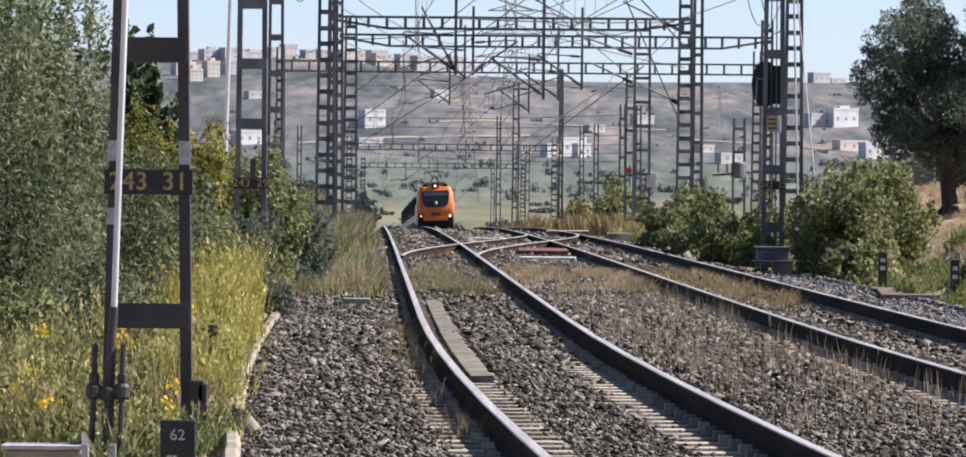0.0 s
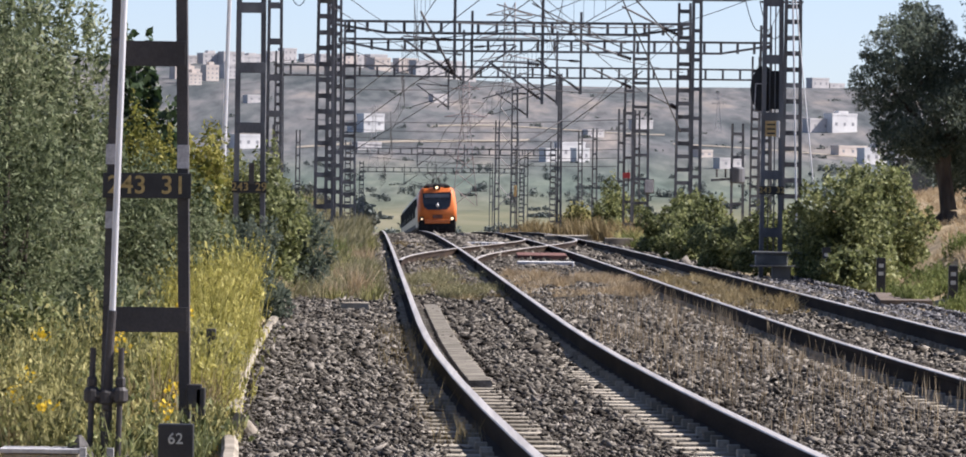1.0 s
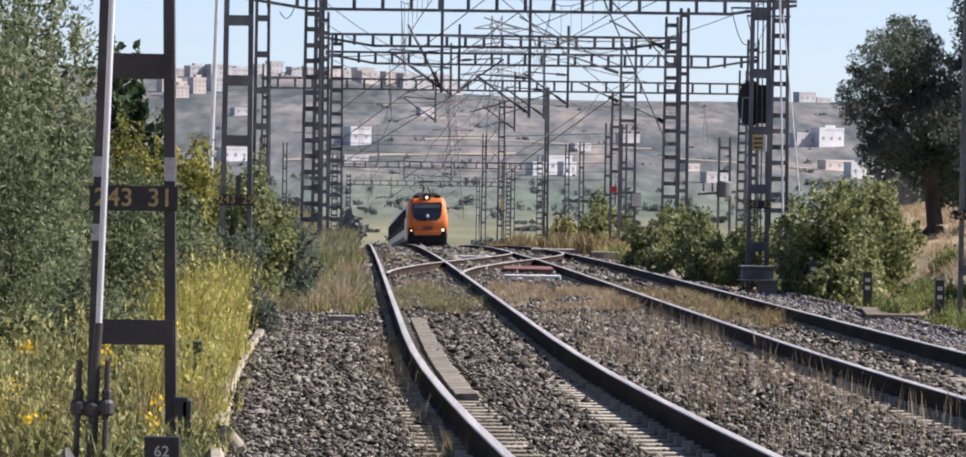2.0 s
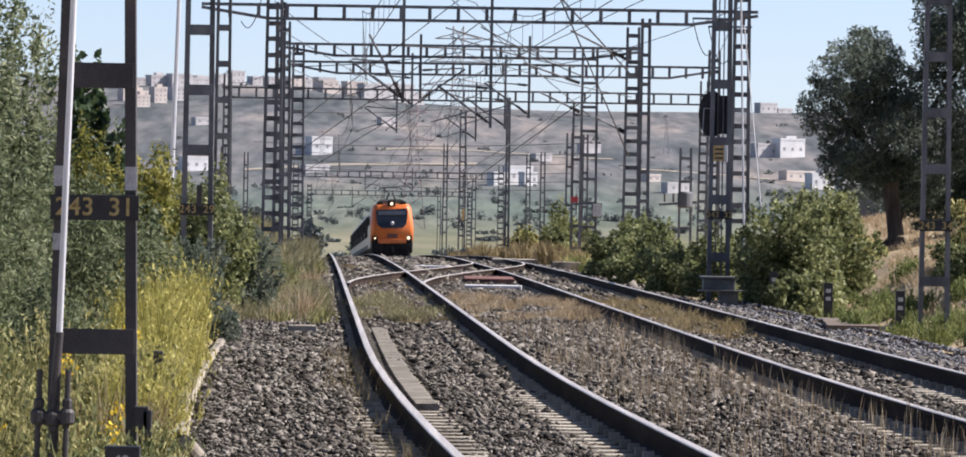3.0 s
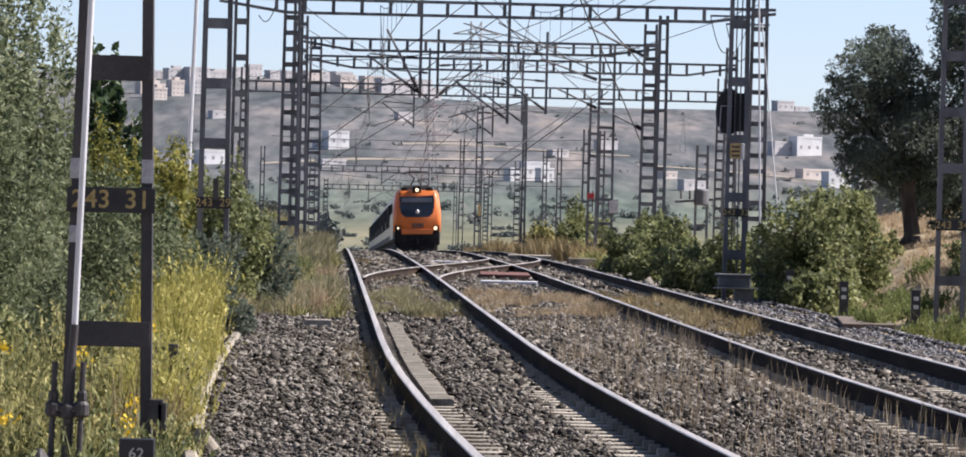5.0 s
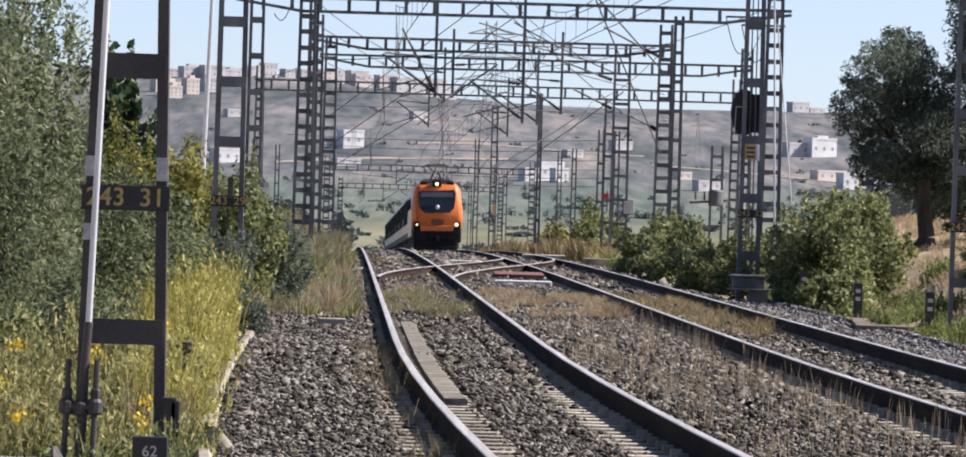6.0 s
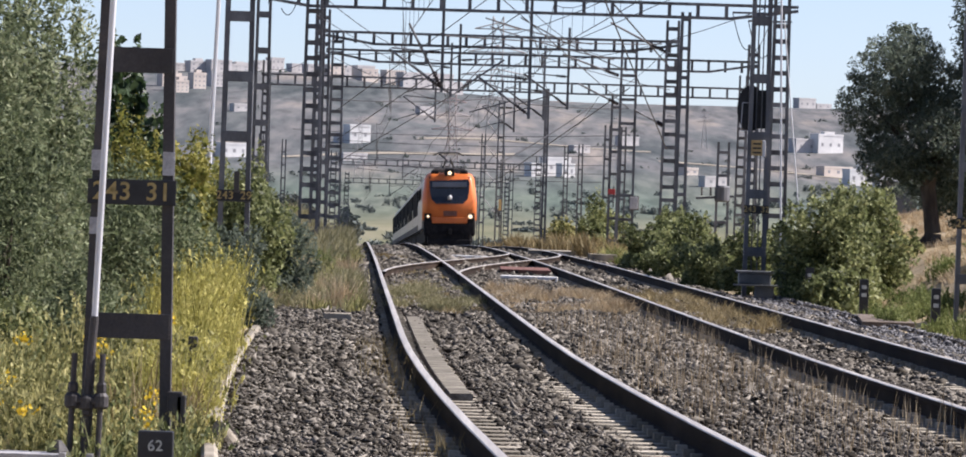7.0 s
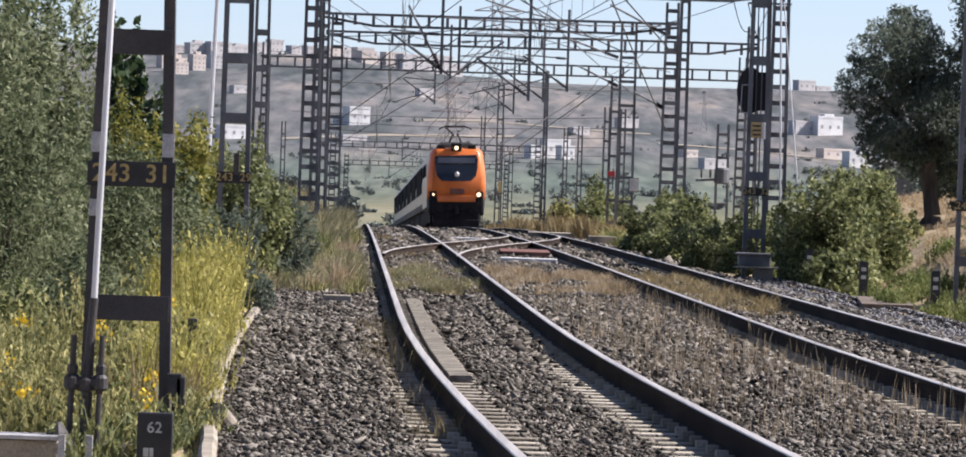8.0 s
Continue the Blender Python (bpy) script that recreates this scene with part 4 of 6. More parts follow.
def feeder(pts, label, r=0.011, sag=0.4):
    w = thing("feeder_wire", 0, 0, 0, label, "wire", "feeder wires")
    way = [Vector(pts[0])]
    for a, b in zip(pts, pts[1:]):
        a, b = Vector(a), Vector(b)
        way += [a.lerp(b, k / 8) - Vector((0, 0, sag * 4 * k / 8 * (1 - k / 8))) for k in range(1, 9)]
    part("wire", tube(bmesh.new(), way, r), M_WIRE, w)


feeder([(-3.0, 73, 7.4), (-4.9, 123, 7.3), (-4.5, 140, 7.3), (-5.1, 168, 7.2), (-5.3, 190, 7.1), (-9.2, 231, 6.9)], "feeder wire along the masts")
feeder([(5.0, 101, 7.5), (7.3, 140, 7.3), (9.0, 190, 7.1), (10.6, 231, 6.8)], "feeder wire along the signal side")
feeder([(-1.9, 33, 7.4), (-3.2, 73, 7.2), (0.6, 140, 6.9), (4.6, 185, 6.6)], "slack wire crossing above the tracks", 0.011, 0.5)
feeder([(-5.05, 168, 6.0), (-1.2, 231, 5.6), (-3.0, 300, 4.8), (-5.2, 400, 3.4)], "slanting wire above the tracks", 0.012, 0.15)
feeder([(-5.2, 190, 4.6), (1.5, 140, 8.0)], "slanting stay wire between gantries", 0.014, 0.0)
feeder([(-5.15, 190, 3.6), (0.8, 148, 6.7)], "slanting stay wire between gantries", 0.014, 0.0)
feeder([(-5.15, 190, 2.8), (-0.2, 160, 5.2)], "slanting stay wire between gantries", 0.012, 0.0)
feeder([(5.45, 168, 3.4), (2.2, 120, 6.6)], "slanting stay wire between gantries", 0.018, 0.0)
feeder([(5.45, 168, 5.9), (1.0, 118, 7.6)], "slanting stay wire between gantries", 0.022, 0.0)
feeder([(4.7, 185, 4.9), (-1.0, 130, 7.4)], "slanting stay wire between gantries", 0.014, 0.0)
feeder([(2.18, 205, 5.8), (0.9, 150, 7.2)], "slanting stay wire between gantries", 0.012, 0.0)
feeder([(0.75, 300, 3.0), (4.7, 185, 5.6)], "slanting stay wire between gantries", 0.02, 0.0)
for a, b in (((-0.11, 130, 5.92), (2.93, 160, 6.27)), ((0.0, 130, 5.72), (3.58, 160, 5.85)), ((0.71, 130, 5.95), (3.97, 160, 5.54)), ((-1.08, 130, 5.48), (4.96, 160, 6.34)), ((-1.48, 130, 3.5), (0.03, 160, 5.79)), ((0.31, 130, 2.53), (2.99, 160, 4.49))):
    va, vb = Vector(a), Vector(b)
    feeder([va.lerp(vb, 0.0), va.lerp(vb, 1.0)], "slanting stay wire between gantries", 0.017, 0.06)
WIRE_LABEL = "overlapping catenary wire of the crossover"
feeder([(4.9, 101, 7.0), (0.2, 168, 6.6), (-2.2, 231, 6.1)], WIRE_LABEL, 0.011, 0.3)
feeder([(4.9, 101, 6.2), (0.3, 168, 5.6), (-2.2, 231, 5.0)], WIRE_LABEL, 0.010, 0.05)
feeder([(7.3, 140, 6.9), (2.0, 190, 6.5), (-0.5, 231, 6.0)], WIRE_LABEL, 0.011, 0.3)
feeder([(-4.4, 140, 6.8), (-1.6, 190, 6.4), (-2.0, 300, 5.0)], WIRE_LABEL, 0.011, 0.35)
feeder([(-4.4, 140, 6.2), (-1.4, 190, 5.4), (-2.0, 300, 4.2)], WIRE_LABEL, 0.010, 0.05)
feeder([(5.5, 168, 6.6), (4.6, 231, 6.2), (3.9, 300, 5.2)], WIRE_LABEL, 0.011, 0.3)
feeder([(5.5, 168, 5.2), (0.3, 152, 6.0), (-4.7, 155, 5.6)], "cross-span wire between the gantry legs", 0.012, 0.1)
feeder([(-5.1, 168, 4.6), (0.0, 176, 4.9), (4.66, 185, 4.9)], "cross-span wire between the gantry legs", 0.012, 0.1)
for i in range(6):
    feeder([(-10.5 + i * 0.5, 300 + 9 * i, 5.3 - 0.35 * i), (6.5, 260 + 10 * i, 5.0 - 0.4 * i)], "cross-span wire over the station tracks", 0.014, 0.2)
# hanging jumper loops and brackets at the gantry ends
for x, y, z, s in ((-4.75, 140, 7.0, -1), (6.1, 140, 6.5, 1), (6.5, 140, 6.3, 1)):
    j = thing("jumper_bracket", x, y, z, "steel bracket with a hanging jumper wire", "bracket", "jumper brackets")
    bm = bmesh.new()
    beam(bm, (0, 0, 0.1), (s * 1.1, 0, 0.1), 0.05, 0.05)
    part("arm", bm, M_STEEL, j)
    loop = [Vector((s * 0.55 * k / 8, 0, 0.1 - 1.2 * math.sin(k / 4) * (1 - 0.3 * k / 8))) for k in range(9)]
    part("jumper_wire", tube(bmesh.new(), loop, 0.012), M_WIRE, j)


# ---- train ----
def loft(bm, rings):
    vs = [[bm.verts.new(p) for p in r] for r in rings]
    n = len(rings[0])
    for a, b in zip(vs, vs[1:]):
        for i in range(n):
            j = (i + 1) % n
            bm.faces.new((a[i], a[j], b[j], b[i]))
    bm.faces.new(vs[0][::-1])
    bm.faces.new(vs[-1])
    bmesh.ops.recalc_face_normals(bm, faces=bm.faces)
    return bm


def section(y, half, z0, z1, top, r=0.25, shift=None):
    """An upright ring: full width low down, drawn in to half-width top at the roof, with round shoulders. shift(z) moves it along y."""
    pts = [(-half, z0), (-half, z0 + (z1 - z0) * 0.45)]
    zs = z1 - r
    pts.append((-(half + (top - half) * 0.75), zs))
    for k in range(1, 5):
        w = math.pi / 2 * k / 4
        pts.append((-(top - r * 0.9 + r * 0.9 * math.cos(w)), zs + r * math.sin(w)))
    pts += [(-x, z) for x, z in reversed(pts)]
    return [Vector((x, y + (shift(z) if shift else 0.0), z)) for x, z in pts]


def build_loco():
    lo = thing("locomotive", 0, 0, 0, "orange electric locomotive with dark windscreen and lit headlights", "locomotive")

    def rake(z):
        return 0.5 * smooth_step((z - 2.0) / 2.4) ** 1.2

    rings = [section(0.0, 1.16, 1.62, 3.90, 1.02, 0.25, rake), section(0.10, 1.30, 1.58, 3.98, 1.12, 0.28, rake), section(0.40, 1.41, 1.56, 4.02, 1.22, 0.3, rake),
             section(0.62, 1.43, 1.56, 4.04, 1.26, 0.3, rake)]
    side = [section(0.62, 1.428, 1.56, 4.04, 1.258, 0.3, rake), section(2.2, 1.42, 1.56, 4.04, 1.21, 0.3)]
    part("cab_side", loft(bmesh.new(), side), M_CREAM, lo, "cream cab side behind the orange front")
    part("chin", box(bmesh.new(), -0.92, -0.07, 1.40, 0.92, 0.3, 1.72, 0.06), M_ORANGE, lo, "orange lower lip of the cab")
    part("cab", loft(bmesh.new(), rings), M_ORANGE, lo, "orange rounded cab front", smooth=True)
    rings = [section(2.2, 1.42, 1.15, 4.05, 1.21, 0.3), section(18.6, 1.42, 1.15, 4.05, 1.21, 0.3)]
    part("body", loft(bmesh.new(), rings), M_CREAM, lo, "pale grey locomotive body side")
    bm = bmesh.new()
    outline = [(-1.06, 3.84), (1.06, 3.84), (1.02, 3.05), (0.94, 2.66), (0.70, 2.42), (-0.70, 2.42), (-0.94, 2.66), (-1.02, 3.05)]
    front = [bm.verts.new((x, float(rake(z)) - 0.13 + 0.12 * abs(x) ** 3, z)) for x, z in outline]
    back = [bm.verts.new((x, float(rake(z)) + 0.2 + 0.10 * abs(x) ** 3, z)) for x, z in outline]
    for i in range(8):
        j = (i + 1) % 8
        bm.faces.new((front[i], front[j], back[j], back[i]))
    bm.faces.new(front)
    bm.faces.new(back[::-1])
    bmesh.ops.recalc_face_normals(bm, faces=bm.faces)
    ws = part("windscreen", bm, M_SCREEN, lo, "dark wraparound windscreen")
    # A pale blue plate in front of the glass imitates a reflection.
    part("glass_reflection", box(bmesh.new(), -0.9, float(rake(3.3)) - 0.16, 3.30, 0.9, float(rake(3.3)) - 0.12, 3.56), shader("reflection_tint", [(0.3, (0.08, 0.10, 0.13)), (0.7, (0.13, 0.15, 0.19))], 1, 3, 0.5), ws, "pale blue reflection painted across the windscreen")
    part("badge", lathe(bmesh.new(), [(0.02, -0.14), (0.1, -0.08), (0.12, 0.04), (0.04, 0.13)], 10), M_BADGE, lo, "small silver badge", at=pose(0.02, float(rake(2.7)) - 0.15, 2.74))
    part("nose_grille", box(bmesh.new(), -0.32, -0.03, 1.78, 0.38, 0.0, 2.05, 0.01), M_RUST, lo, "darker brand panel as a plain shape")
    for s in (-1, 1):
        hs = part("headlight_housing", box(bmesh.new(), s * 1.14 - 0.17, -0.06, 1.56, s * 1.14 + 0.17, 0.25, 1.92, 0.05), M_BLACK, lo)
        r = 0.105 if s > 0 else 0.065
        bm = bmesh.new()
        lathe(bm, [(r * 0.7, 0), (r, 0.02), (r, 0.05), (r * 0.4, 0.07)], 16)
        bmesh.ops.rotate(bm, cent=(0, 0, 0), matrix=Matrix.Rotation(radians(90), 3, "X"), verts=bm.verts)
        part("lens", bm, M_LIGHT if s > 0 else M_LIGHT_LOW, hs, "lit warm headlight", at=pose(s * 1.12 - (0.04 if s > 0 else 0), -0.06, 1.76))
    tl = part("roof_lamp_housing", box(bmesh.new(), -0.26, 0.40, 3.86, 0.26, 0.9, 4.26, 0.06), M_BLACK, lo)
    bm = bmesh.new()
    lathe(bm, [(0.07, 0), (0.10, 0.02), (0.10, 0.05), (0.04, 0.07)], 16)
    bmesh.ops.rotate(bm, cent=(0, 0, 0), matrix=Matrix.Rotation(radians(90), 3, "X"), verts=bm.verts)
    part("lens", bm, M_LIGHT, tl, "lit warm roof lamp", at=pose(0.0, 0.40, 4.03))
    for s in (-1, 1):
        part("roof_horn", box(bmesh.new(), s * 0.75 - 0.2, 0.6, 3.95, s * 0.75 + 0.2, 1.0, 4.18, 0.05), M_BLACK, lo)
    part("roof_fairing", box(bmesh.new(), -0.85, 1.4, 4.0, 0.85, 16.8, 4.28, 0.06), M_ROOFGEAR, lo, "dusty roof equipment")
    bm = bmesh.new()
    box(bm, -1.34, 0.04, 0.75, 1.34, 2.2, 1.60, 0.12)
    box(bm, -1.14, 0.0, 0.30, 1.14, 2.1, 0.95, 0.10)
    box(bm, -1.12, -0.18, 0.14, 1.12, 0.5, 0.55, 0.05)
    part("underframe_front", bm, M_BLACK, lo, "black skirt and snow plough")
    for s in (-1, 1):
        bm = bmesh.new()
        lathe(bm, [(0.10, 0), (0.10, 0.45), (0.27, 0.47), (0.27, 0.52)], 16)
        bmesh.ops.rotate(bm, cent=(0, 0, 0), matrix=Matrix.Rotation(radians(90), 3, "X"), verts=bm.verts)
        part("buffer", bm, M_BLACK, lo, at=pose(s * 0.875, 0.05, 1.05))
    bm = bmesh.new()
    box(bm, -0.09, -0.35, 0.8, 0.09, 0.1, 1.12, 0.03)
    part("coupler", bm, M_BLACK, lo)
    part("underframe", box(bmesh.new(), -1.25, 2.2, 0.4, 1.25, 18.2, 1.2, 0.08), M_BLACK, lo, "black underframe gear")
    for y in (3.2, 5.6, 13.0, 15.4):
        for s in (-1, 1):
            bm = bmesh.new()
            lathe(bm, [(0.575, -0.07), (0.6, -0.02), (0.6, 0.0), (0.575, 0.07)], 24)
            bmesh.ops.rotate(bm, cent=(0, 0, 0), matrix=Matrix.Rotation(radians(90), 3, "Y"), verts=bm.verts)
            part("wheel", bm, M_BLACK, lo, at=pose(s * 0.75, y, 0.575))
    pan = part("pantograph_base", box(bmesh.new(), -0.75, 3.4, 4.27, 0.75, 4.6, 4.36, 0.02), M_ROOFGEAR, lo)
    bm = bmesh.new()
    for s in (-1, 1):
        bar(bm, (s * 0.30, 4.4, 4.36), (s * 0.12, 3.3, 4.75), 0.055, 6)
        bar(bm, (s * 0.10, 3.3, 4.75), (s * 0.48, 4.3, 5.13), 0.045, 6)
    part("pantograph_arm", bm, M_STEEL_DARK, pan)
    bm = bmesh.new()
    for dy in (4.15, 4.45):
        bar(bm, (-0.5, dy, 5.17), (0.5, dy, 5.17), 0.045, 6)
        for s in (-1, 1):
            bar(bm, (s * 0.5, dy, 5.17), (s * 0.82, dy, 5.02), 0.035, 6)
    part("contact_strip", bm, M_STEEL_DARK, pan)
    for s in (-1, 1):
        for k in range(5):
            part("side_window", box(bmesh.new(), s * 1.43 - 0.012, 4.5 + k * 2.4, 2.7, s * 1.43 + 0.012, 5.8 + k * 2.4, 3.3, 0.004), M_SIDEGLASS, lo)
    return lo


def build_coach():
    c = thing("passenger_coach", 0, 0, 0, "pale grey passenger coach with a dark window band", "railway coach", "coaches")
    rings = [section(0.0, 1.41, 1.1, 4.02, 1.2, 0.34), section(26.0, 1.41, 1.1, 4.02, 1.2, 0.34)]
    part("body", loft(bmesh.new(), rings), M_CREAM, c)
    for s in (-1, 1):
        part("waist_stripe", box(bmesh.new(), s * 1.415 - 0.01, 0.05, 1.1, s * 1.415 + 0.01, 25.95, 1.45), M_ROOFGEAR, c, "dusty dark lower stripe")
        for k in range(10):
            part("window", box(bmesh.new(), s * 1.41 - 0.02, 1.7 + k * 2.3, 2.0, s * 1.41 + 0.03, 3.9 + k * 2.3, 3.4, 0.006), M_SIDEGLASS, c)
    part("underframe", box(bmesh.new(), -1.2, 1.0, 0.35, 1.2, 25.0, 1.12, 0.06), M_BLACK, c)
    for y in (3.0, 5.5, 20.5, 23.0):
        for s in (-1, 1):
            bm = bmesh.new()
            lathe(bm, [(0.44, -0.07), (0.46, 0.0), (0.44, 0.07)], 20)
            bmesh.ops.rotate(bm, cent=(0, 0, 0), matrix=Matrix.Rotation(radians(90), 3, "Y"), verts=bm.verts)
            part("wheel", bm, M_BLACK, c, at=pose(s * 0.75, y, 0.46))
    return c


loco = build_loco()
coaches = [build_coach()]
for k in range(1, 7):
    coaches.append(copy_thing(coaches[0], pose(0, 0, 0)))


# ---- plants ----
def leaf_arrays(rng, centres, radii, n, size, slim=0.4, droop=0.0, shell=0.75):
    """Small four-cornered leaves in and on a cluster of lumps."""
    centres, radii = np.asarray(centres, float), np.asarray(radii, float)
    vol = radii.prod(1) ** (2 / 3)
    pick = rng.choice(len(centres), n, p=vol / vol.sum())
    d = rng.normal(size=(n, 3))
    d /= np.linalg.norm(d, axis=1, keepdims=True)
    r = shell + (1.06 - shell) * rng.random(n)
    r *= 1 + 0.18 * np.sin(d[:, 0] * 7 + pick * 2.1) * np.sin(d[:, 2] * 6 + pick)
    inner = rng.random(n) < 0.22
    r[inner] *= rng.random(inner.sum())
    p = centres[pick] + d * radii[pick] * r[:, None]
    ax = rng.normal(size=(n, 3)) + d * 0.7 + np.array([0, 0, -droop])
    ax /= np.linalg.norm(ax, axis=1, keepdims=True)
    sd = np.cross(ax, rng.normal(size=(n, 3)))
    sd /= np.linalg.norm(sd, axis=1, keepdims=True)
    L = size * rng.lognormal(0, 0.3, (n, 1))
    v = np.stack([p - ax * L / 2, p + sd * L * slim / 2, p + ax * L / 2, p - sd * L * slim / 2], 1)
    return v.reshape(-1, 3)


def quads(v):
    return np.arange(len(v)).reshape(-1, 4)


def twig_tree(bm, base, tips, r, rng):
    base = Vector(base)
    for t in tips:
        t = Vector(t)
        mid = base.lerp(t, 0.5) + Vector((rng.uniform(-0.1, 0.1), rng.uniform(-0.1, 0.1), rng.uniform(0, 0.15)))
        bar(bm, base, mid, r, 6, r * 0.7)
        bar(bm, mid, t, r * 0.7, 5, r * 0.25)


def shrub(x, y, half, tall, material, label, n, leaf, seed, slim=0.4, lobes=9, name="shrub", group="trackside shrubs", deep=None, shell=0.72, foot=None):
    rng = np.random.default_rng(seed)
    prng = random.Random(seed)
    z = float(ground_z(x, y)) if foot is None else foot
    deep = deep or half
    s = thing(name, x, y, z, label, "shrub", group)
    cs, rs = [], []
    for k in range(lobes):
        w = 2 * math.pi * k / lobes + prng.uniform(-0.3, 0.3)
        q = prng.uniform(0.2, 0.95) if k else 0.0
        up = prng.uniform(0.22, 0.84) if k else 0.55
        cs.append((half * q * math.cos(w), deep * q * math.sin(w), tall * up * (1 - 0.25 * q)))
        f = prng.uniform(0.22, 0.46)
        rs.append((half * f, deep * f, tall * prng.uniform(0.13, 0.27)))
    for k in range(lobes // 2):
        w = prng.uniform(0, 6.28)
        cs.append((half * 0.6 * math.cos(w), deep * 0.6 * math.sin(w), tall * 0.17))
        rs.append((half * 0.42, deep * 0.42, tall * 0.2))
    n = int(n * 1.6)
    v = leaf_arrays(rng, cs, rs, n, leaf, slim, shell=shell)
    # loose sprigs that break the outline
    tips = []
    for k in range(90):
        i = prng.randrange(lobes)
        c, r = cs[i], rs[i]
        w = prng.uniform(0, 6.28)
        tips.append((c[0] + r[0] * math.cos(w) * prng.uniform(0.9, 1.35), c[1] + prng.uniform(-0.8, 0.8) * r[1], c[2] + r[2] * math.sin(w) * prng.uniform(0.9, 1.5)))
    v2 = leaf_arrays(rng, tips, np.full((90, 3), (half * 0.09, half * 0.09, tall * 0.07)), n // 4, leaf, slim)
    v = np.concatenate([v, v2])
    v[:, 2] = np.maximum(v[:, 2], 0.02)
    me = raw_mesh("crown", v, quads(v), material)
    c = new("crown", me)
    c.parent = s
    for a in cs[:5]:
        bend = Vector((prng.uniform(-0.1, 0.1), prng.uniform(-0.1, 0.1), prng.uniform(0, 0.15)))
        part("stem", tube(bmesh.new(), [(0, 0, -0.05), Vector(a) * 0.5 + bend, a], 0.03 + half * 0.012, 6, 0.008), M_BARK, s)
    return s


shrub(-3.45, 40.5, 0.55, 0.95, M_SHRUB, "low dark green bush among the weeds", 4000, 0.05, 46, 0.45, 10)
shrub(-2.95, 41.5, 0.42, 1.15, M_OLIVE, "silvery green bush among yellow-green weeds", 7000, 0.042, 47, 0.34, 11)
shrub(-3.15, 46.5, 0.45, 1.1, M_OLIVE, "small silvery shrub behind the mast", 4000, 0.05, 48, 0.35, 10)
SILVER = "silvery green olive-like shrub in the trackside thicket"
shrub(-4.7, 45.0, 1.45, 4.9, M_OLIVE, SILVER, 34000, 0.06, 11, 0.32, 14)
shrub(-3.8, 43.0, 0.72, 3.3, M_OLIVE, SILVER, 13000, 0.05, 12, 0.32, 11)
shrub(-4.05, 47.5, 0.80, 4.5, M_OLIVE, SILVER, 26000, 0.058, 49, 0.32, 14)
shrub(-3.35, 50.0, 0.80, 2.25, M_OLIVE, SILVER, 9500, 0.055, 13, 0.32, 11)
shrub(-4.2, 53.0, 1.0, 3.2, M_OLIVE, SILVER, 9000, 0.06, 14, 0.32, 11)
shrub(-3.62, 57.0, 0.52, 3.3, M_DARKLEAF, "dark green broad-leaved bush rising above the thicket", 5200, 0.085, 15, 0.75, 12)
shrub(-3.6, 61.0, 0.64, 2.35, M_LIME, "yellow-green leafy bush in the thicket", 7500, 0.07, 16, 0.5, 11)
shrub(-3.15, 56.0, 0.62, 1.5, M_OLIVE, SILVER, 7000, 0.055, 17, 0.32, 10)
shrub(-3.3, 76.0, 0.75, 2.1, M_SHRUB, "green leafy bush by a mast in the thicket", 6000, 0.07, 18, 0.5, 11)
shrub(-2.85, 63.0, 0.50, 1.25, M_TREE, "low dark green bush beside the concrete edging", 6500, 0.048, 19, 0.5, 9)
shrub(-3.15, 79.0, 0.65, 1.75, M_SHRUB, "green bush by a mast in the thicket", 5500, 0.065, 20, 0.5, 10)
shrub(-2.95, 76.5, 0.62, 1.45, M_TREE, "dark grey-green bush at the edge of the ballast", 9000, 0.05, 21, 0.5, 10)
shrub(-3.0, 82.0, 0.58, 1.25, M_TREE, "dark grey-green bush at the edge of the ballast", 7500, 0.05, 22, 0.5, 10)
shrub(-4.6, 88.0, 0.9, 1.9, M_SHRUB, "green bush behind the masts", 4000, 0.08, 23, 0.5, 9)
shrub(-4.9, 104.0, 0.9, 1.6, M_SHRUB, "green bush behind the masts", 4000, 0.08, 24, 0.5, 9)
shrub(-5.6, 128.0, 0.9, 1.5, M_SHRUB, "green bush behind the masts", 3500, 0.09, 25, 0.5, 9)

LIME = "yellow-green leafy bush in the thicket"
shrub(-3.95, 63.0, 0.55, 2.75, M_LIME, LIME, 6500, 0.06, 101, 0.45, 11)
shrub(-4.2, 77.0, 0.62, 2.6, M_LIME, LIME, 6500, 0.062, 102, 0.45, 11)
shrub(-3.75, 78.5, 0.55, 2.35, M_SHRUB, "green leafy bush behind a mast", 6500, 0.06, 103, 0.45, 12)
shrub(-3.25, 79.5, 0.50, 2.05, M_SHRUB, "green leafy bush behind a mast", 6000, 0.06, 104, 0.45, 11)
shrub(-4.6, 70.0, 0.6, 2.9, M_OLIVE, SILVER, 8000, 0.055, 105, 0.34, 12)

shrub(-3.42, 54.0, 0.42, 2.5, M_LIME, LIME, 6000, 0.05, 111, 0.42, 11)
shrub(-3.05, 52.5, 0.4, 1.9, M_OLIVE, SILVER, 6000, 0.05, 112, 0.34, 11)

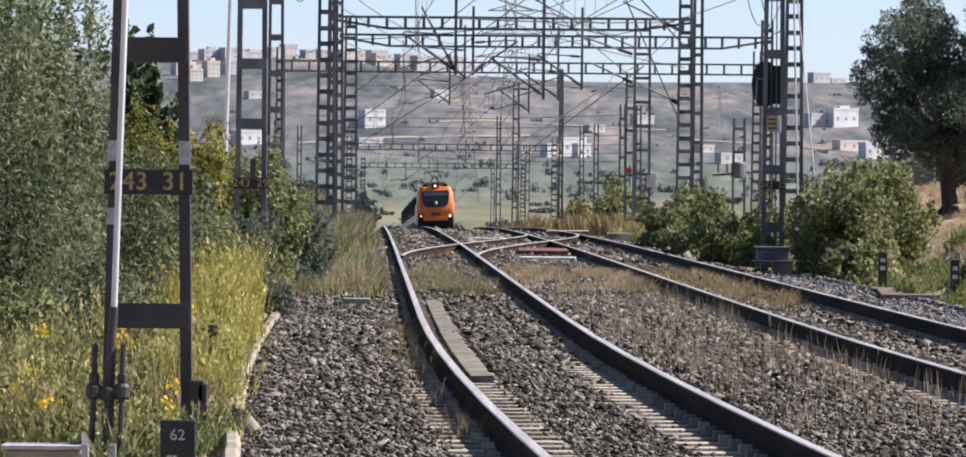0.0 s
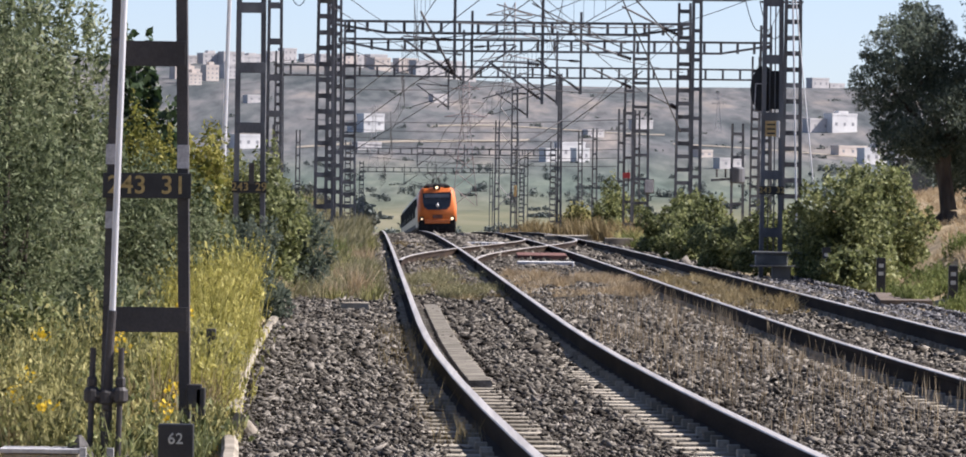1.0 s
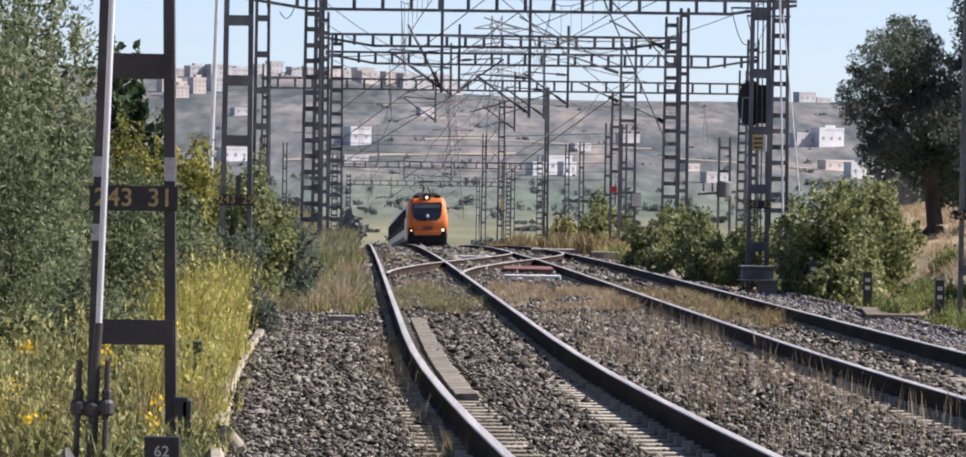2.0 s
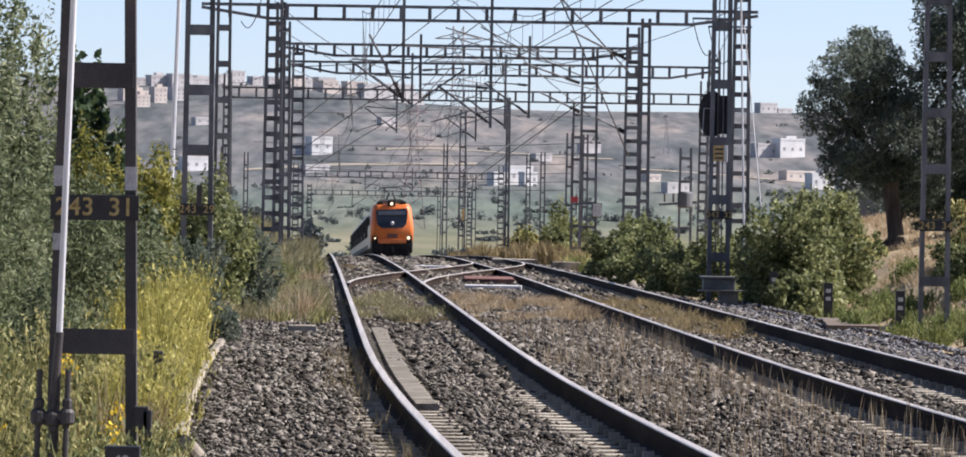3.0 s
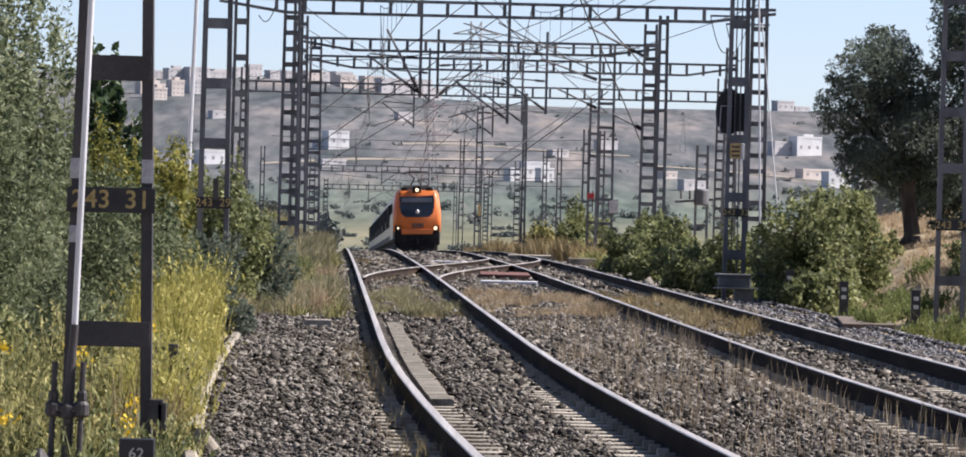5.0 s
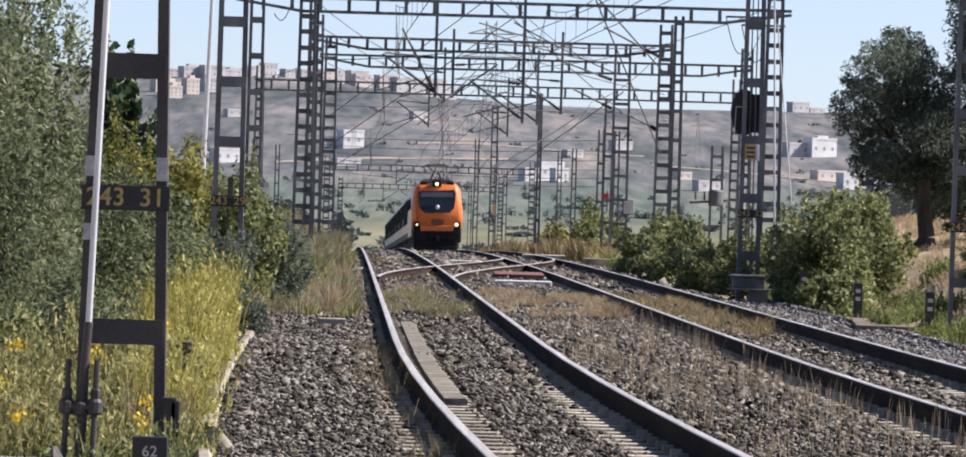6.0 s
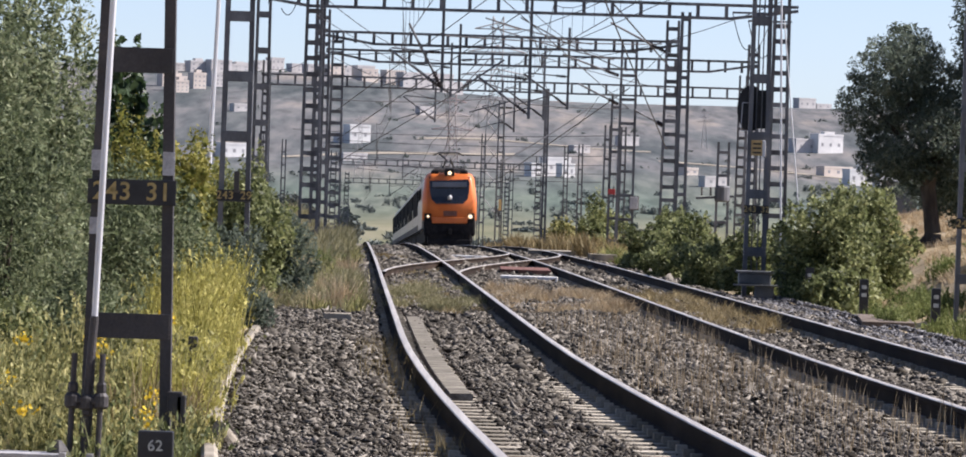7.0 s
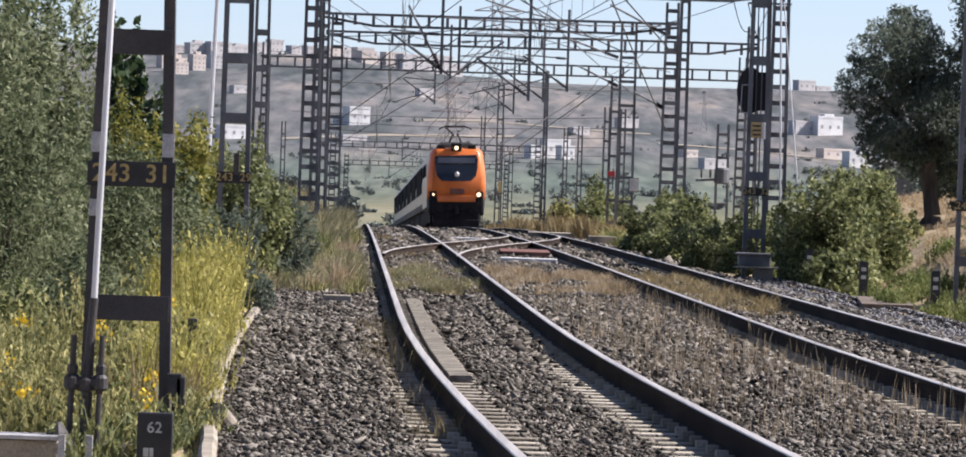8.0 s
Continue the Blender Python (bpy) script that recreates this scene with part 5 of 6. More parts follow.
GREEN = "dense green bramble bush beside the main track"
shrub(6.2, 98.5, 0.95, 2.45, M_SHRUB, GREEN, 11000, 0.075, 31, 0.55, 13)
shrub(7.0, 101.0, 0.85, 2.3, M_SHRUB, GREEN, 6500, 0.075, 32, 0.55, 11)
shrub(6.0, 95.0, 0.5, 1.0, M_SHRUB, GREEN, 4200, 0.075, 33, 0.55, 9)
shrub(4.9, 128.0, 1.0, 1.6, M_SHRUB, GREEN, 7500, 0.085, 34, 0.55, 12)
shrub(4.0, 132.0, 0.80, 1.25, M_SHRUB, GREEN, 5500, 0.085, 35, 0.55, 11)
shrub(5.0, 142.0, 1.0, 1.9, M_SHRUB, GREEN, 5500, 0.10, 36, 0.55, 11)
shrub(6.3, 117.0, 0.8, 1.5, M_SHRUB, GREEN, 5500, 0.085, 37, 0.55, 11)
shrub(4.1, 138.0, 0.6, 0.9, M_SHRUB, GREEN, 3000, 0.085, 38, 0.55, 8)
LOW = "low sprawling bramble beside the main track"
shrub(5.15, 104.5, 0.75, 1.35, M_SHRUB, LOW, 6000, 0.07, 106, 0.5, 14)
shrub(4.45, 109.0, 0.65, 1.15, M_SHRUB, LOW, 5000, 0.07, 107, 0.5, 14)
shrub(5.75, 100.5, 0.5, 1.5, M_TREE, "dark green bush beside the signal mast", 5500, 0.06, 108, 0.5, 12)
shrub(4.05, 119.0, 0.6, 0.95, M_SHRUB, LOW, 4200, 0.075, 109, 0.5, 12)
shrub(5.5, 112.0, 0.7, 1.25, M_WEED, LOW, 4200, 0.07, 110, 0.45, 12)
shrub(7.6, 108.0, 0.9, 1.3, M_WEED, "yellowish green bush on the dry bank", 5000, 0.08, 39, 0.4, 10)
shrub(4.75, 228.0, 1.05, 2.9, M_SHRUB, "rounded dark green bush far along the line", 3500, 0.14, 40, 0.55, 10)
shrub(3.0, 226.0, 0.75, 2.0, M_WEED, "low green bush far along the line", 2500, 0.14, 41, 0.55, 9)
shrub(-14.8, 600.0, 1.5, 6.6, M_FARLEAF_HAZY, "dark tree-like bush beyond the crest", 2200, 0.4, 42, 0.6, 10)
shrub(-10.5, 300.0, 1.2, 2.4, M_FARLEAF_HAZY, "grey-green bush beyond the gantries", 2500, 0.2, 43, 0.6, 10)
shrub(9.4, 96.0, 0.8, 1.0, M_WEED, "yellowish green bush on the dry bank", 3500, 0.07, 44, 0.4, 9)
shrub(8.4, 88.0, 0.7, 0.8, M_SHRUB, "low green bush below the olive tree", 3500, 0.07, 45, 0.5, 9)


def olive_tree():
    rng = np.random.default_rng(77)
    prng = random.Random(77)
    x, y = 8.87, 110.0
    z = float(ground_z(x, y))
    t = thing("olive_tree", x, y, z, "dark olive tree with a leaning trunk on the dry bank", "tree")
    cs = [(-1.25, 0, 2.75), (-0.75, -0.2, 3.5), (0.35, 0.3, 3.0), (1.4, 0.4, 3.8), (0.1, -0.5, 2.25), (1.7, 0, 2.55), (1.25, 0.6, 4.6), (-0.5, 0.2, 3.8), (2.4, 0.5, 3.2), (-1.05, 0.3, 2.1), (2.0, 0.2, 4.9),
          (-0.3, 0.1, 2.7), (1.25, -0.3, 4.2), (1.1, 0.2, 2.0), (-0.75, -0.4, 1.75), (1.9, 1.9, 1.8), (0.55, -0.5, 1.65), (-0.35, -0.3, 1.5), (1.4, 1.9, 1.4), (2.2, 1.9, 1.5), (0.8, 1.9, 1.25), (-1.05, 0.1, 1.55), (1.7, 1.9, 1.1), (2.6, 1.9, 1.1),
          (0.35, 2.2, 1.05), (1.1, 2.4, 0.88), (-0.35, 0.6, 1.6), (2.1, 2.2, 0.78), (3.1, 2.0, 1.1), (3.3, 0.2, 2.7), (3.3, 0.3, 4.2), (2.1, 0.2, 5.5), (2.9, 0.2, 5.3), (-0.1, 0.9, 1.3), (0.55, 0.9, 1.25)]
    rs = [(0.75, 0.8, 0.6), (0.85, 0.9, 0.7), (1.0, 1.0, 0.75), (1.0, 1.0, 0.8), (0.8, 0.8, 0.55), (0.9, 0.9, 0.6), (0.9, 0.9, 0.7), (0.6, 0.6, 0.55), (0.8, 0.8, 0.7), (0.5, 0.5, 0.4), (0.9, 0.9, 0.7),
          (0.8, 0.7, 0.6), (0.9, 0.8, 0.7), (0.7, 0.6, 0.4), (0.55, 0.6, 0.4), (0.8, 0.7, 0.45), (0.5, 0.5, 0.3), (0.5, 0.5, 0.25), (0.6, 0.5, 0.3), (0.7, 0.6, 0.5), (0.5, 0.4, 0.28), (0.5, 0.5, 0.38), (0.6, 0.5, 0.35), (0.6, 0.5, 0.4),
          (0.8, 0.7, 0.42), (0.8, 0.7, 0.42), (0.6, 0.6, 0.35), (0.8, 0.7, 0.5), (0.8, 0.7, 0.7), (0.9, 0.8, 0.9), (0.9, 0.8, 0.9), (0.9, 0.8, 0.6), (0.9, 0.8, 0.7), (0.55, 0.5, 0.38), (0.6, 0.5, 0.38)]
    v = leaf_arrays(rng, cs, rs, 150000, 0.075, 0.36, 0.2, 0.6)
    tips, tr = [], []
    for k in range(90):
        i = prng.randrange(len(cs))
        d = Vector((prng.gauss(0, 1), prng.gauss(0, 0.6), prng.gauss(0.2, 1))).normalized()
        tips.append(tuple(cs[i][j] + d[j] * rs[i][j] * prng.uniform(1.0, 1.22) for j in range(3)))
        tr.append((0.16, 0.16, 0.14))
    v = np.concatenate([v, leaf_arrays(rng, tips, tr, 16000, 0.07, 0.36, 0.2, 0.3)])
    c = new("crown", raw_mesh("crown", v, quads(v), M_TREE))
    c.parent = t
    c["label"] = "dense dark grey-green crown with ragged edges"
    bm = bmesh.new()
    pts = [(0.0, 0, -0.15, 0.24), (0.03, 0, 0.25, 0.17), (-0.03, 0, 0.7, 0.15), (-0.10, 0, 1.2, 0.16), (-0.05, 0, 1.6, 0.15)]
    for a, b in zip(pts, pts[1:]):
        bar(bm, a[:3], b[:3], a[3], 10, b[3])
    for w in (0.3, 1.9, 3.4, 5.0):
        bar(bm, (0.06 * math.cos(w), 0.06 * math.sin(w), 0.18), (0.42 * math.cos(w), 0.42 * math.sin(w), -0.12), 0.09, 7, 0.03)
    part("trunk", bm, M_BARK, t, "gnarled dark trunk")
    bm = bmesh.new()
    for i in (0, 1, 2, 3, 5, 7, 8):
        twig_tree(bm, (-0.06, 0, 1.5), [cs[i]], 0.08, prng)
    part("limb", bm, M_BARK, t)


olive_tree()


# ---- grasses and weeds: nobody could count them ----
def blades(name, place, n, tall, wide, material, label, seed, lean=0.35, category="grass", leafy=0.0, leaf=0.034):
    """Upright pointed blades, each bent a little."""
    rng = np.random.default_rng(seed)
    x, y, z, k = place(rng, n)
    n = len(x)
    h = tall * k * rng.uniform(0.45, 1.0, n)
    w = rng.uniform(0, 2 * np.pi, n)
    sx, sy = np.cos(w) * wide / 2, np.sin(w) * wide / 2 * 0.4
    lx, ly = rng.normal(0, lean, n) * h, rng.normal(0, lean, n) * h
    b = np.stack([x, y, z], 1)
    s = np.stack([sx, sy, np.zeros(n)], 1)
    top = b + np.stack([lx, ly, h], 1)
    mid = b + np.stack([lx * 0.3, ly * 0.3, h * 0.55], 1)
    v = np.stack([b - s, mid - s * 1.1, top, mid + s * 1.1], 1)
    v[:, 0] += s * 0.6
    v = v.reshape(-1, 3)
    if leafy:
        m = int(n * leafy)
        pick = rng.integers(0, n, m)
        u = rng.uniform(0.25, 1.0, m)[:, None]
        p = b[pick] * (1 - u) + top[pick] * u
        lv = leaf_arrays(rng, p, np.full((m, 3), 0.012), m, leaf, 0.4).reshape(-1, 4, 3)
        mid_leaf = lv.mean(1, keepdims=True)
        lv = (lv - mid_leaf) * np.array([0.75, 0.75, 1.35]) + mid_leaf
        v = np.concatenate([v, lv.reshape(-1, 3)])
    ob = new(name, raw_mesh(name, v, quads(v), material))
    tagged(ob, label, category, kind="stuff")


def strip(x0, x1, y0, y1, track=True, power=1.0, clump=0.0, sink=0.03):
    """Places between two lines beside the track (or plain x), from y0 to y1, in tufts where clump is given."""
    def place(rng, n):
        if clump:
            m = max(3, int(n / clump))
            cy, cu = y0 + (y1 - y0) * rng.random(m) ** power, rng.uniform(x0, x1, m)
            k = rng.lognormal(0, 0.25, m)
            i = rng.integers(0, m, n)
            y, u, kk = cy[i] + rng.normal(0, 0.12, n), cu[i] + rng.normal(0, 0.08, n), k[i]
        else:
            y, u, kk = y0 + (y1 - y0) * rng.random(n) ** power, rng.uniform(x0, x1, n), np.ones(n)
        x = x_left(y) + u if track else u
        uu = x - x_left(y)
        z = np.where((uu > -2.4) & (uu < 6.1), bed_height(uu, y), ground_z(x, y))
        return x, y, z - sink, kk
    return place


blades("weeds", strip(-4.4, -2.55, 34.0, 44, clump=140), 6000, 0.46, 0.008, M_WEED, "yellow-green weeds growing round the mast footings", 51, 0.25, leafy=10, leaf=0.040)
blades("weeds", strip(-3.8, -2.45, 32.7, 35, clump=120), 2200, 0.36, 0.007, M_WEED, "yellow-green weeds growing round the mast footings", 52, 0.25, leafy=10, leaf=0.036)
blades("leafy_weeds", strip(-4.2, -2.5, 32.2, 41, clump=70), 4500, 0.34, 0.008, M_SHRUB, "dark green leafy weeds round the mast footings", 72, 0.4, leafy=5, leaf=0.05)
blades("low_weeds", strip(-3.9, -2.45, 27.0, 32.2, clump=60), 3500, 0.07, 0.012, M_WEED, "short weeds and dry litter beside the edging", 70, 0.5, leafy=1.2)
blades("dry_weeds", strip(-4.4, -2.5, 33.5, 46, clump=50), 2600, 0.42, 0.008, M_DRY, "dry straw-coloured stalks among the weeds", 53, 0.25, leafy=0.3)
blades("broom", strip(-2.9, -2.5, 46, 56, clump=240), 6500, 0.80, 0.009, M_BROOM, "tall yellow broom thicket beside the edging", 54, 0.15, "shrub", leafy=7, leaf=0.04)
blades("broom", strip(-2.8, -2.48, 35.2, 46, clump=160), 5200, 0.50, 0.009, M_BROOM, "tall yellow broom thicket beside the edging", 55, 0.18, "shrub", leafy=6, leaf=0.036)
blades("trackside_grass", strip(-2.6, -1.15, 74, 100, clump=60), 11000, 0.30, 0.014, M_DRYGREEN, "dry grass and weeds at the edge of the ballast", 56, 0.3, leafy=0.8)
blades("trackside_grass", strip(-2.7, -1.15, 72, 160, clump=60), 6000, 0.32, 0.018, M_WEED, "green weeds at the edge of the ballast", 57, 0.3, leafy=0.8)
blades("straw_tufts", strip(-2.7, -1.25, 74, 112, clump=140), 5200, 0.30, 0.013, M_STRAW, "pale straw tufts at the edge of the ballast", 73, 0.3, leafy=1.5)
blades("low_shoots", strip(-2.7, -1.3, 76, 120, clump=160), 2600, 0.34, 0.013, M_FRESH, "scattered green shoots among the straw", 74, 0.3, leafy=3.0, leaf=0.05)
blades("trackside_grass", strip(-5.0, -1.3, 100, 260, clump=70), 12000, 0.55, 0.03, M_DRYGREEN, "pale dry grass beside the far track", 58, 0.3)
blades("track_grass", strip(-0.66, 0.64, 77, 94, clump=110), 5500, 0.20, 0.012, M_DRYGREEN, "pale grass growing between the rails", 59, 0.45, leafy=1.0)
blades("track_grass", strip(-0.6, 0.62, 76, 150, clump=60), 4000, 0.13, 0.018, M_DRY, "low dry grass between the rails", 60, 0.5)
blades("track_grass", strip(0.95, 2.95, 77, 96, clump=130), 6500, 0.20, 0.012, M_STRAW, "dry grass between the two tracks", 61, 0.45)
blades("track_grass", strip(3.2, 4.45, 70, 98, clump=60), 7000, 0.19, 0.014, M_DRY, "dry grass between the main rails", 62, 0.5)
blades("ballast_stalks", strip(1.1, 3.0, 34, 74, clump=4), 1900, 0.28, 0.006, M_STRAW, "thin pale dry stalks growing out of the ballast", 63, 0.10)
blades("ballast_stalks", strip(-1.15, -0.82, 33, 60, clump=12), 500, 0.22, 0.005, M_DRY, "thin dry stalks along the rail", 64, 0.25)
blades("bank_weeds", strip(6.6, 9.6, 74, 100, clump=120), 6200, 0.36, 0.014, M_FRESH, "fresh green weeds below the dry bank", 65, 0.35, leafy=5.0, leaf=0.06)
blades("bank_grass", strip(8.0, 14.5, 84, 150, clump=50), 45000, 0.17, 0.016, M_STRAW, "short dry straw grass on the bank", 66, 0.6)
blades("bank_weeds", strip(6.0, 9.0, 104, 190, clump=60), 9000, 0.55, 0.03, M_WEED, "green weeds along the main track", 67, 0.4, leafy=0.6)
blades("bank_weeds", strip(5.95, 7.6, 102, 160, clump=80), 6000, 0.34, 0.018, M_FRESH, "green weeds along the main track", 71, 0.4, leafy=2.5, leaf=0.06)
blades("far_grass", strip(5.6, 10.0, 165, 290, clump=80), 14000, 0.75, 0.05, M_DRY, "tall dry yellow grass beside the far track", 68, 0.25)
blades("far_grass", strip(-8.5, -1.6, 120, 250, clump=60), 34000, 0.62, 0.035, M_DRYGREEN, "rough yellow-green grass beside the far track", 69, 0.3)


def flowers():
    rng = np.random.default_rng(90)
    cs = [(-2.45, 36.0, 0.52), (-2.5, 36.3, 0.60), (-2.02, 33.6, 0.22), (-1.95, 33.4, 0.12), (-2.85, 40, 0.45), (-2.6, 31.8, 0.30), (-2.98, 35, 0.35), (-3.0, 34.6, 0.25), (-2.0, 34.2, 0.30), (-1.86, 32.6, 0.05), (-1.72, 33.2, 0.02), (-3.05, 37, 0.55), (-2.16, 37.5, 0.66), (-2.12, 37.4, 0.72)]
    cs = np.array(cs)
    v = leaf_arrays(rng, cs, np.full((len(cs), 3), (0.075, 0.1, 0.05)), 420, 0.026, 0.8)
    ob = new("yellow_flowers", raw_mesh("yellow_flowers", v, quads(v), M_FLOWER))
    tagged(ob, "small bright yellow flowers on the weeds", "flowers", kind="stuff")


flowers()


# ---- hill: houses, trees, pylons ----
def house(x, y, wide, deep, tall, material, label, cols=3, rows=1, turn=33.0, step=0.0):
    deep *= 0.6
    zs = [float(ground_z(x + a * wide / 2, y + b * deep / 2)) for a in (-1, 1) for b in (-1, 1)]
    z = min(zs) - 0.3
    base = max(zs) - z
    h = thing("house", x, y, z, label, "house", "hillside houses", turn)
    wide *= 1.2
    part("wall", box(bmesh.new(), -wide / 2, -deep / 2, 0, wide / 2, deep / 2, base + tall), material, h)
    bm = bmesh.new()
    zt = base + tall
    for a, b, c, d in ((-wide / 2 - 0.1, -deep / 2 - 0.1, wide / 2 + 0.1, -deep / 2 + 0.15), (-wide / 2 - 0.1, deep / 2 - 0.15, wide / 2 + 0.1, deep / 2 + 0.1),
                       (-wide / 2 - 0.1, -deep / 2 + 0.15, -wide / 2 + 0.15, deep / 2 - 0.15), (wide / 2 - 0.15, -deep / 2 + 0.15, wide / 2 + 0.1, deep / 2 - 0.15)):
        box(bm, a, b, zt - 0.1, c, d, zt + 0.7)
    part("roof", bm, material, h, "flat roof with a parapet")
    if step:
        part("stair_tower", box(bmesh.new(), -wide * 0.15, -deep * 0.2, zt, wide * 0.25, deep * 0.3, zt + step), material, h)
    for r in range(rows):
        for c in range(cols):
            wx = -wide / 2 + wide * (c + 0.5) / cols
            wz = base + tall * (r + 0.35) / rows
            ww, wh = min(1.0, wide / cols * 0.35), min(1.2, tall / rows * 0.38)
            part("window", box(bmesh.new(), wx - ww / 2, -deep / 2 - 0.05, wz, wx + ww / 2, -deep / 2 + 0.1, wz + wh), M_PANE, h)
    return h


WHITE = "whitewashed flat-roofed house on the scrub hillside"
OCHRE = "ochre flat-roofed apartment house on the hill"
GREY = "grey flat-roofed block of flats on the ridge"
house(-46.6, 1984, 7.2, 8, 5.4, M_WHITEWALL, WHITE, 2, 1)
house(-52.0, 1986, 4.0, 6, 2.4, M_WHITEWALL, WHITE, 1, 1)
house(22.5, 1806, 7.5, 8, 5.2, M_WHITEWALL, WHITE, 3, 1)
house(16.4, 1802, 5.5, 7, 3.4, M_WHITEWALL, WHITE, 2, 1)
house(25.8, 1798, 4.2, 6, 3.6, M_WHITEWALL, WHITE, 2, 1)
house(126.5, 2066, 9.5, 9, 6.0, M_WHITEWALL, WHITE, 3, 1, step=1.6)
house(117.5, 2064, 8.0, 8, 4.2, M_GREYWALL, WHITE, 2, 1)
house(121.0, 1822, 5.5, 7, 4.4, M_WHITEWALL, WHITE, 2, 1)
house(126.0, 1826, 6.0, 7, 5.8, M_WHITEWALL, WHITE, 2, 2)
house(131.0, 1820, 6.0, 7, 4.8, M_WHITEWALL, WHITE, 2, 1)
house(119.7, 1906, 10, 8, 2.6, M_OCHREWALL, "low ochre farm building on the hillside", 3, 1)
house(-87.0, 1892, 8.5, 7, 4.0, M_WHITEWALL, WHITE, 3, 1)
house(-94.5, 1894, 5.5, 7, 3.0, M_GREYWALL, WHITE, 2, 1)
hr = random.Random(21)
for x, y, w, t, m in ((-128, 2275, 6, 5.0, M_OCHREWALL), (-121, 2300, 5, 5.6, M_OCHREWALL), (-134, 2310, 6, 5.6, M_OCHREWALL), (-126, 2262, 5, 4.0, M_OCHREWALL), (-115, 2330, 5, 5.0, M_GREYWALL)):
    house(x, y, w, 8, t, m, OCHRE, 3, 3, step=2.0)
for x0, n, y in ((-150, 5, 2480), (-116, 11, 2540), (-58, 5, 2500), (-36, 3, 2490)):
    x = x0
    for k in range(n):
        w = hr.uniform(5, 9)
        m = hr.choice((M_GREYWALL, M_GREYWALL, M_OCHREWALL, M_GREYWALL))
        house(x + w / 2, y + hr.uniform(-25, 25), w, 9, hr.uniform(2.6, 5.6), m, GREY if m is M_GREYWALL else OCHRE, hr.choice((2, 3)), 2, step=hr.choice((0, 0, 1.8)))
        x += w * hr.uniform(0.9, 1.5)
house(-28.5, 2470, 22, 10, 5.4, M_GREYWALL, "long grey block of flats on the ridge", 7, 3)
house(146, 2560, 8, 8, 4.0, M_GREYWALL, "pale block on the open ridge", 3, 1)
house(154, 2565, 7, 8, 1.6, M_GREYWALL, "pale block on the open ridge", 2, 1)
for k in range(8):
    yy = hr.uniform(1660, 2300)
    xx = hr.uniform(-0.075, 0.085) * yy
    house(xx, yy, hr.uniform(3, 8), 6, hr.uniform(1.6, 2.6), hr.choice((M_GREYWALL, M_OCHREWALL, M_GREYWALL)), "small scattered farm building on the hillside", 2, 1)


def clusters(rng, cs, rs, k=6):
    """Breaks each clump up into lower, uneven lumps that sit on the ground."""
    cs, rs = np.repeat(cs, k, 0), np.repeat(rs, k, 0)
    cs = cs + rng.normal(size=cs.shape) * rs * np.array([1.3, 0.8, 0.0])
    rs = rs * rng.uniform(0.3, 0.8, (len(rs), 1)) * np.array([1.0, 1.0, 1.35])
    cs[:, 2] = ground_z(cs[:, 0], cs[:, 1]) + rs[:, 2] * rng.uniform(0.3, 1.0, len(rs))
    return cs, rs


def far_trees():
    rng = np.random.default_rng(5)
    n = 240
    y = np.where(rng.random(n) < 0.45, rng.uniform(1500, 1760, n), rng.uniform(1650, 2520, n))
    x = rng.uniform(-0.095, 0.10, n) * y
    z = ground_z(x, y)
    r = rng.uniform(0.7, 1.7, n) * np.where(y < 1760, 1.3, 0.7)
    cs = np.stack([x, y, z + r * 0.7], 1)
    rs = np.stack([r * rng.uniform(0.7, 1.2, n), r, r * rng.uniform(0.7, 1.1, n)], 1)
    cs, rs = clusters(rng, cs, rs)
    v = leaf_arrays(rng, cs, rs, 70000, 0.40, 0.8, shell=0.2)
    ob = new("far_trees", raw_mesh("far_trees", v, quads(v), M_FARLEAF_HAZY))
    tagged(ob, "scattered dark trees and scrub on the distant hillside", "trees", kind="stuff")
    m = 46
    y = rng.uniform(1000, 1640, m)
    x = rng.uniform(-0.09, 0.1, m) * y
    r = rng.uniform(0.8, 2.2, m)
    cs = np.stack([x, y, ground_z(x, y) + r * 0.6], 1)
    cs, rs = clusters(rng, cs, np.stack([r * 1.6, r, r * 0.75], 1), 9)
    v = leaf_arrays(rng, cs, rs, 80000, 0.40, 0.8, shell=0.2)
    ob = new("valley_hedges", raw_mesh("valley_hedges", v, quads(v), M_FARLEAF_HAZY))
    tagged(ob, "grey-green hedges and trees along the valley floor", "trees", kind="stuff")


far_trees()


def hill_track(x0, x1, y, wide, slope):
    bm = bmesh.new()
    n = 30
    prev = None
    for k in range(n + 1):
        u = k / n
        x = x0 + (x1 - x0) * u
        yy = y + slope * u * 100 + 12 * math.sin(u * 5)
        a = bm.verts.new((x, yy - wide, float(ground_z(x, yy - wide)) + 0.25))
        b = bm.verts.new((x, yy + wide, float(ground_z(x, yy + wide)) + 0.25))
        if prev:
            bm.faces.new((prev[0], a, b, prev[1]))
        prev = (a, b)
    ob = part("dirt_road", bm, M_KERB)
    tagged(ob, "pale dirt road across the hillside", "road", kind="structure")


hill_track(60, 150, 1930, 7, -0.5)
hill_track(-70, 10, 1900, 6, 0.4)
hill_track(-25, 60, 2010, 5, 0.3)


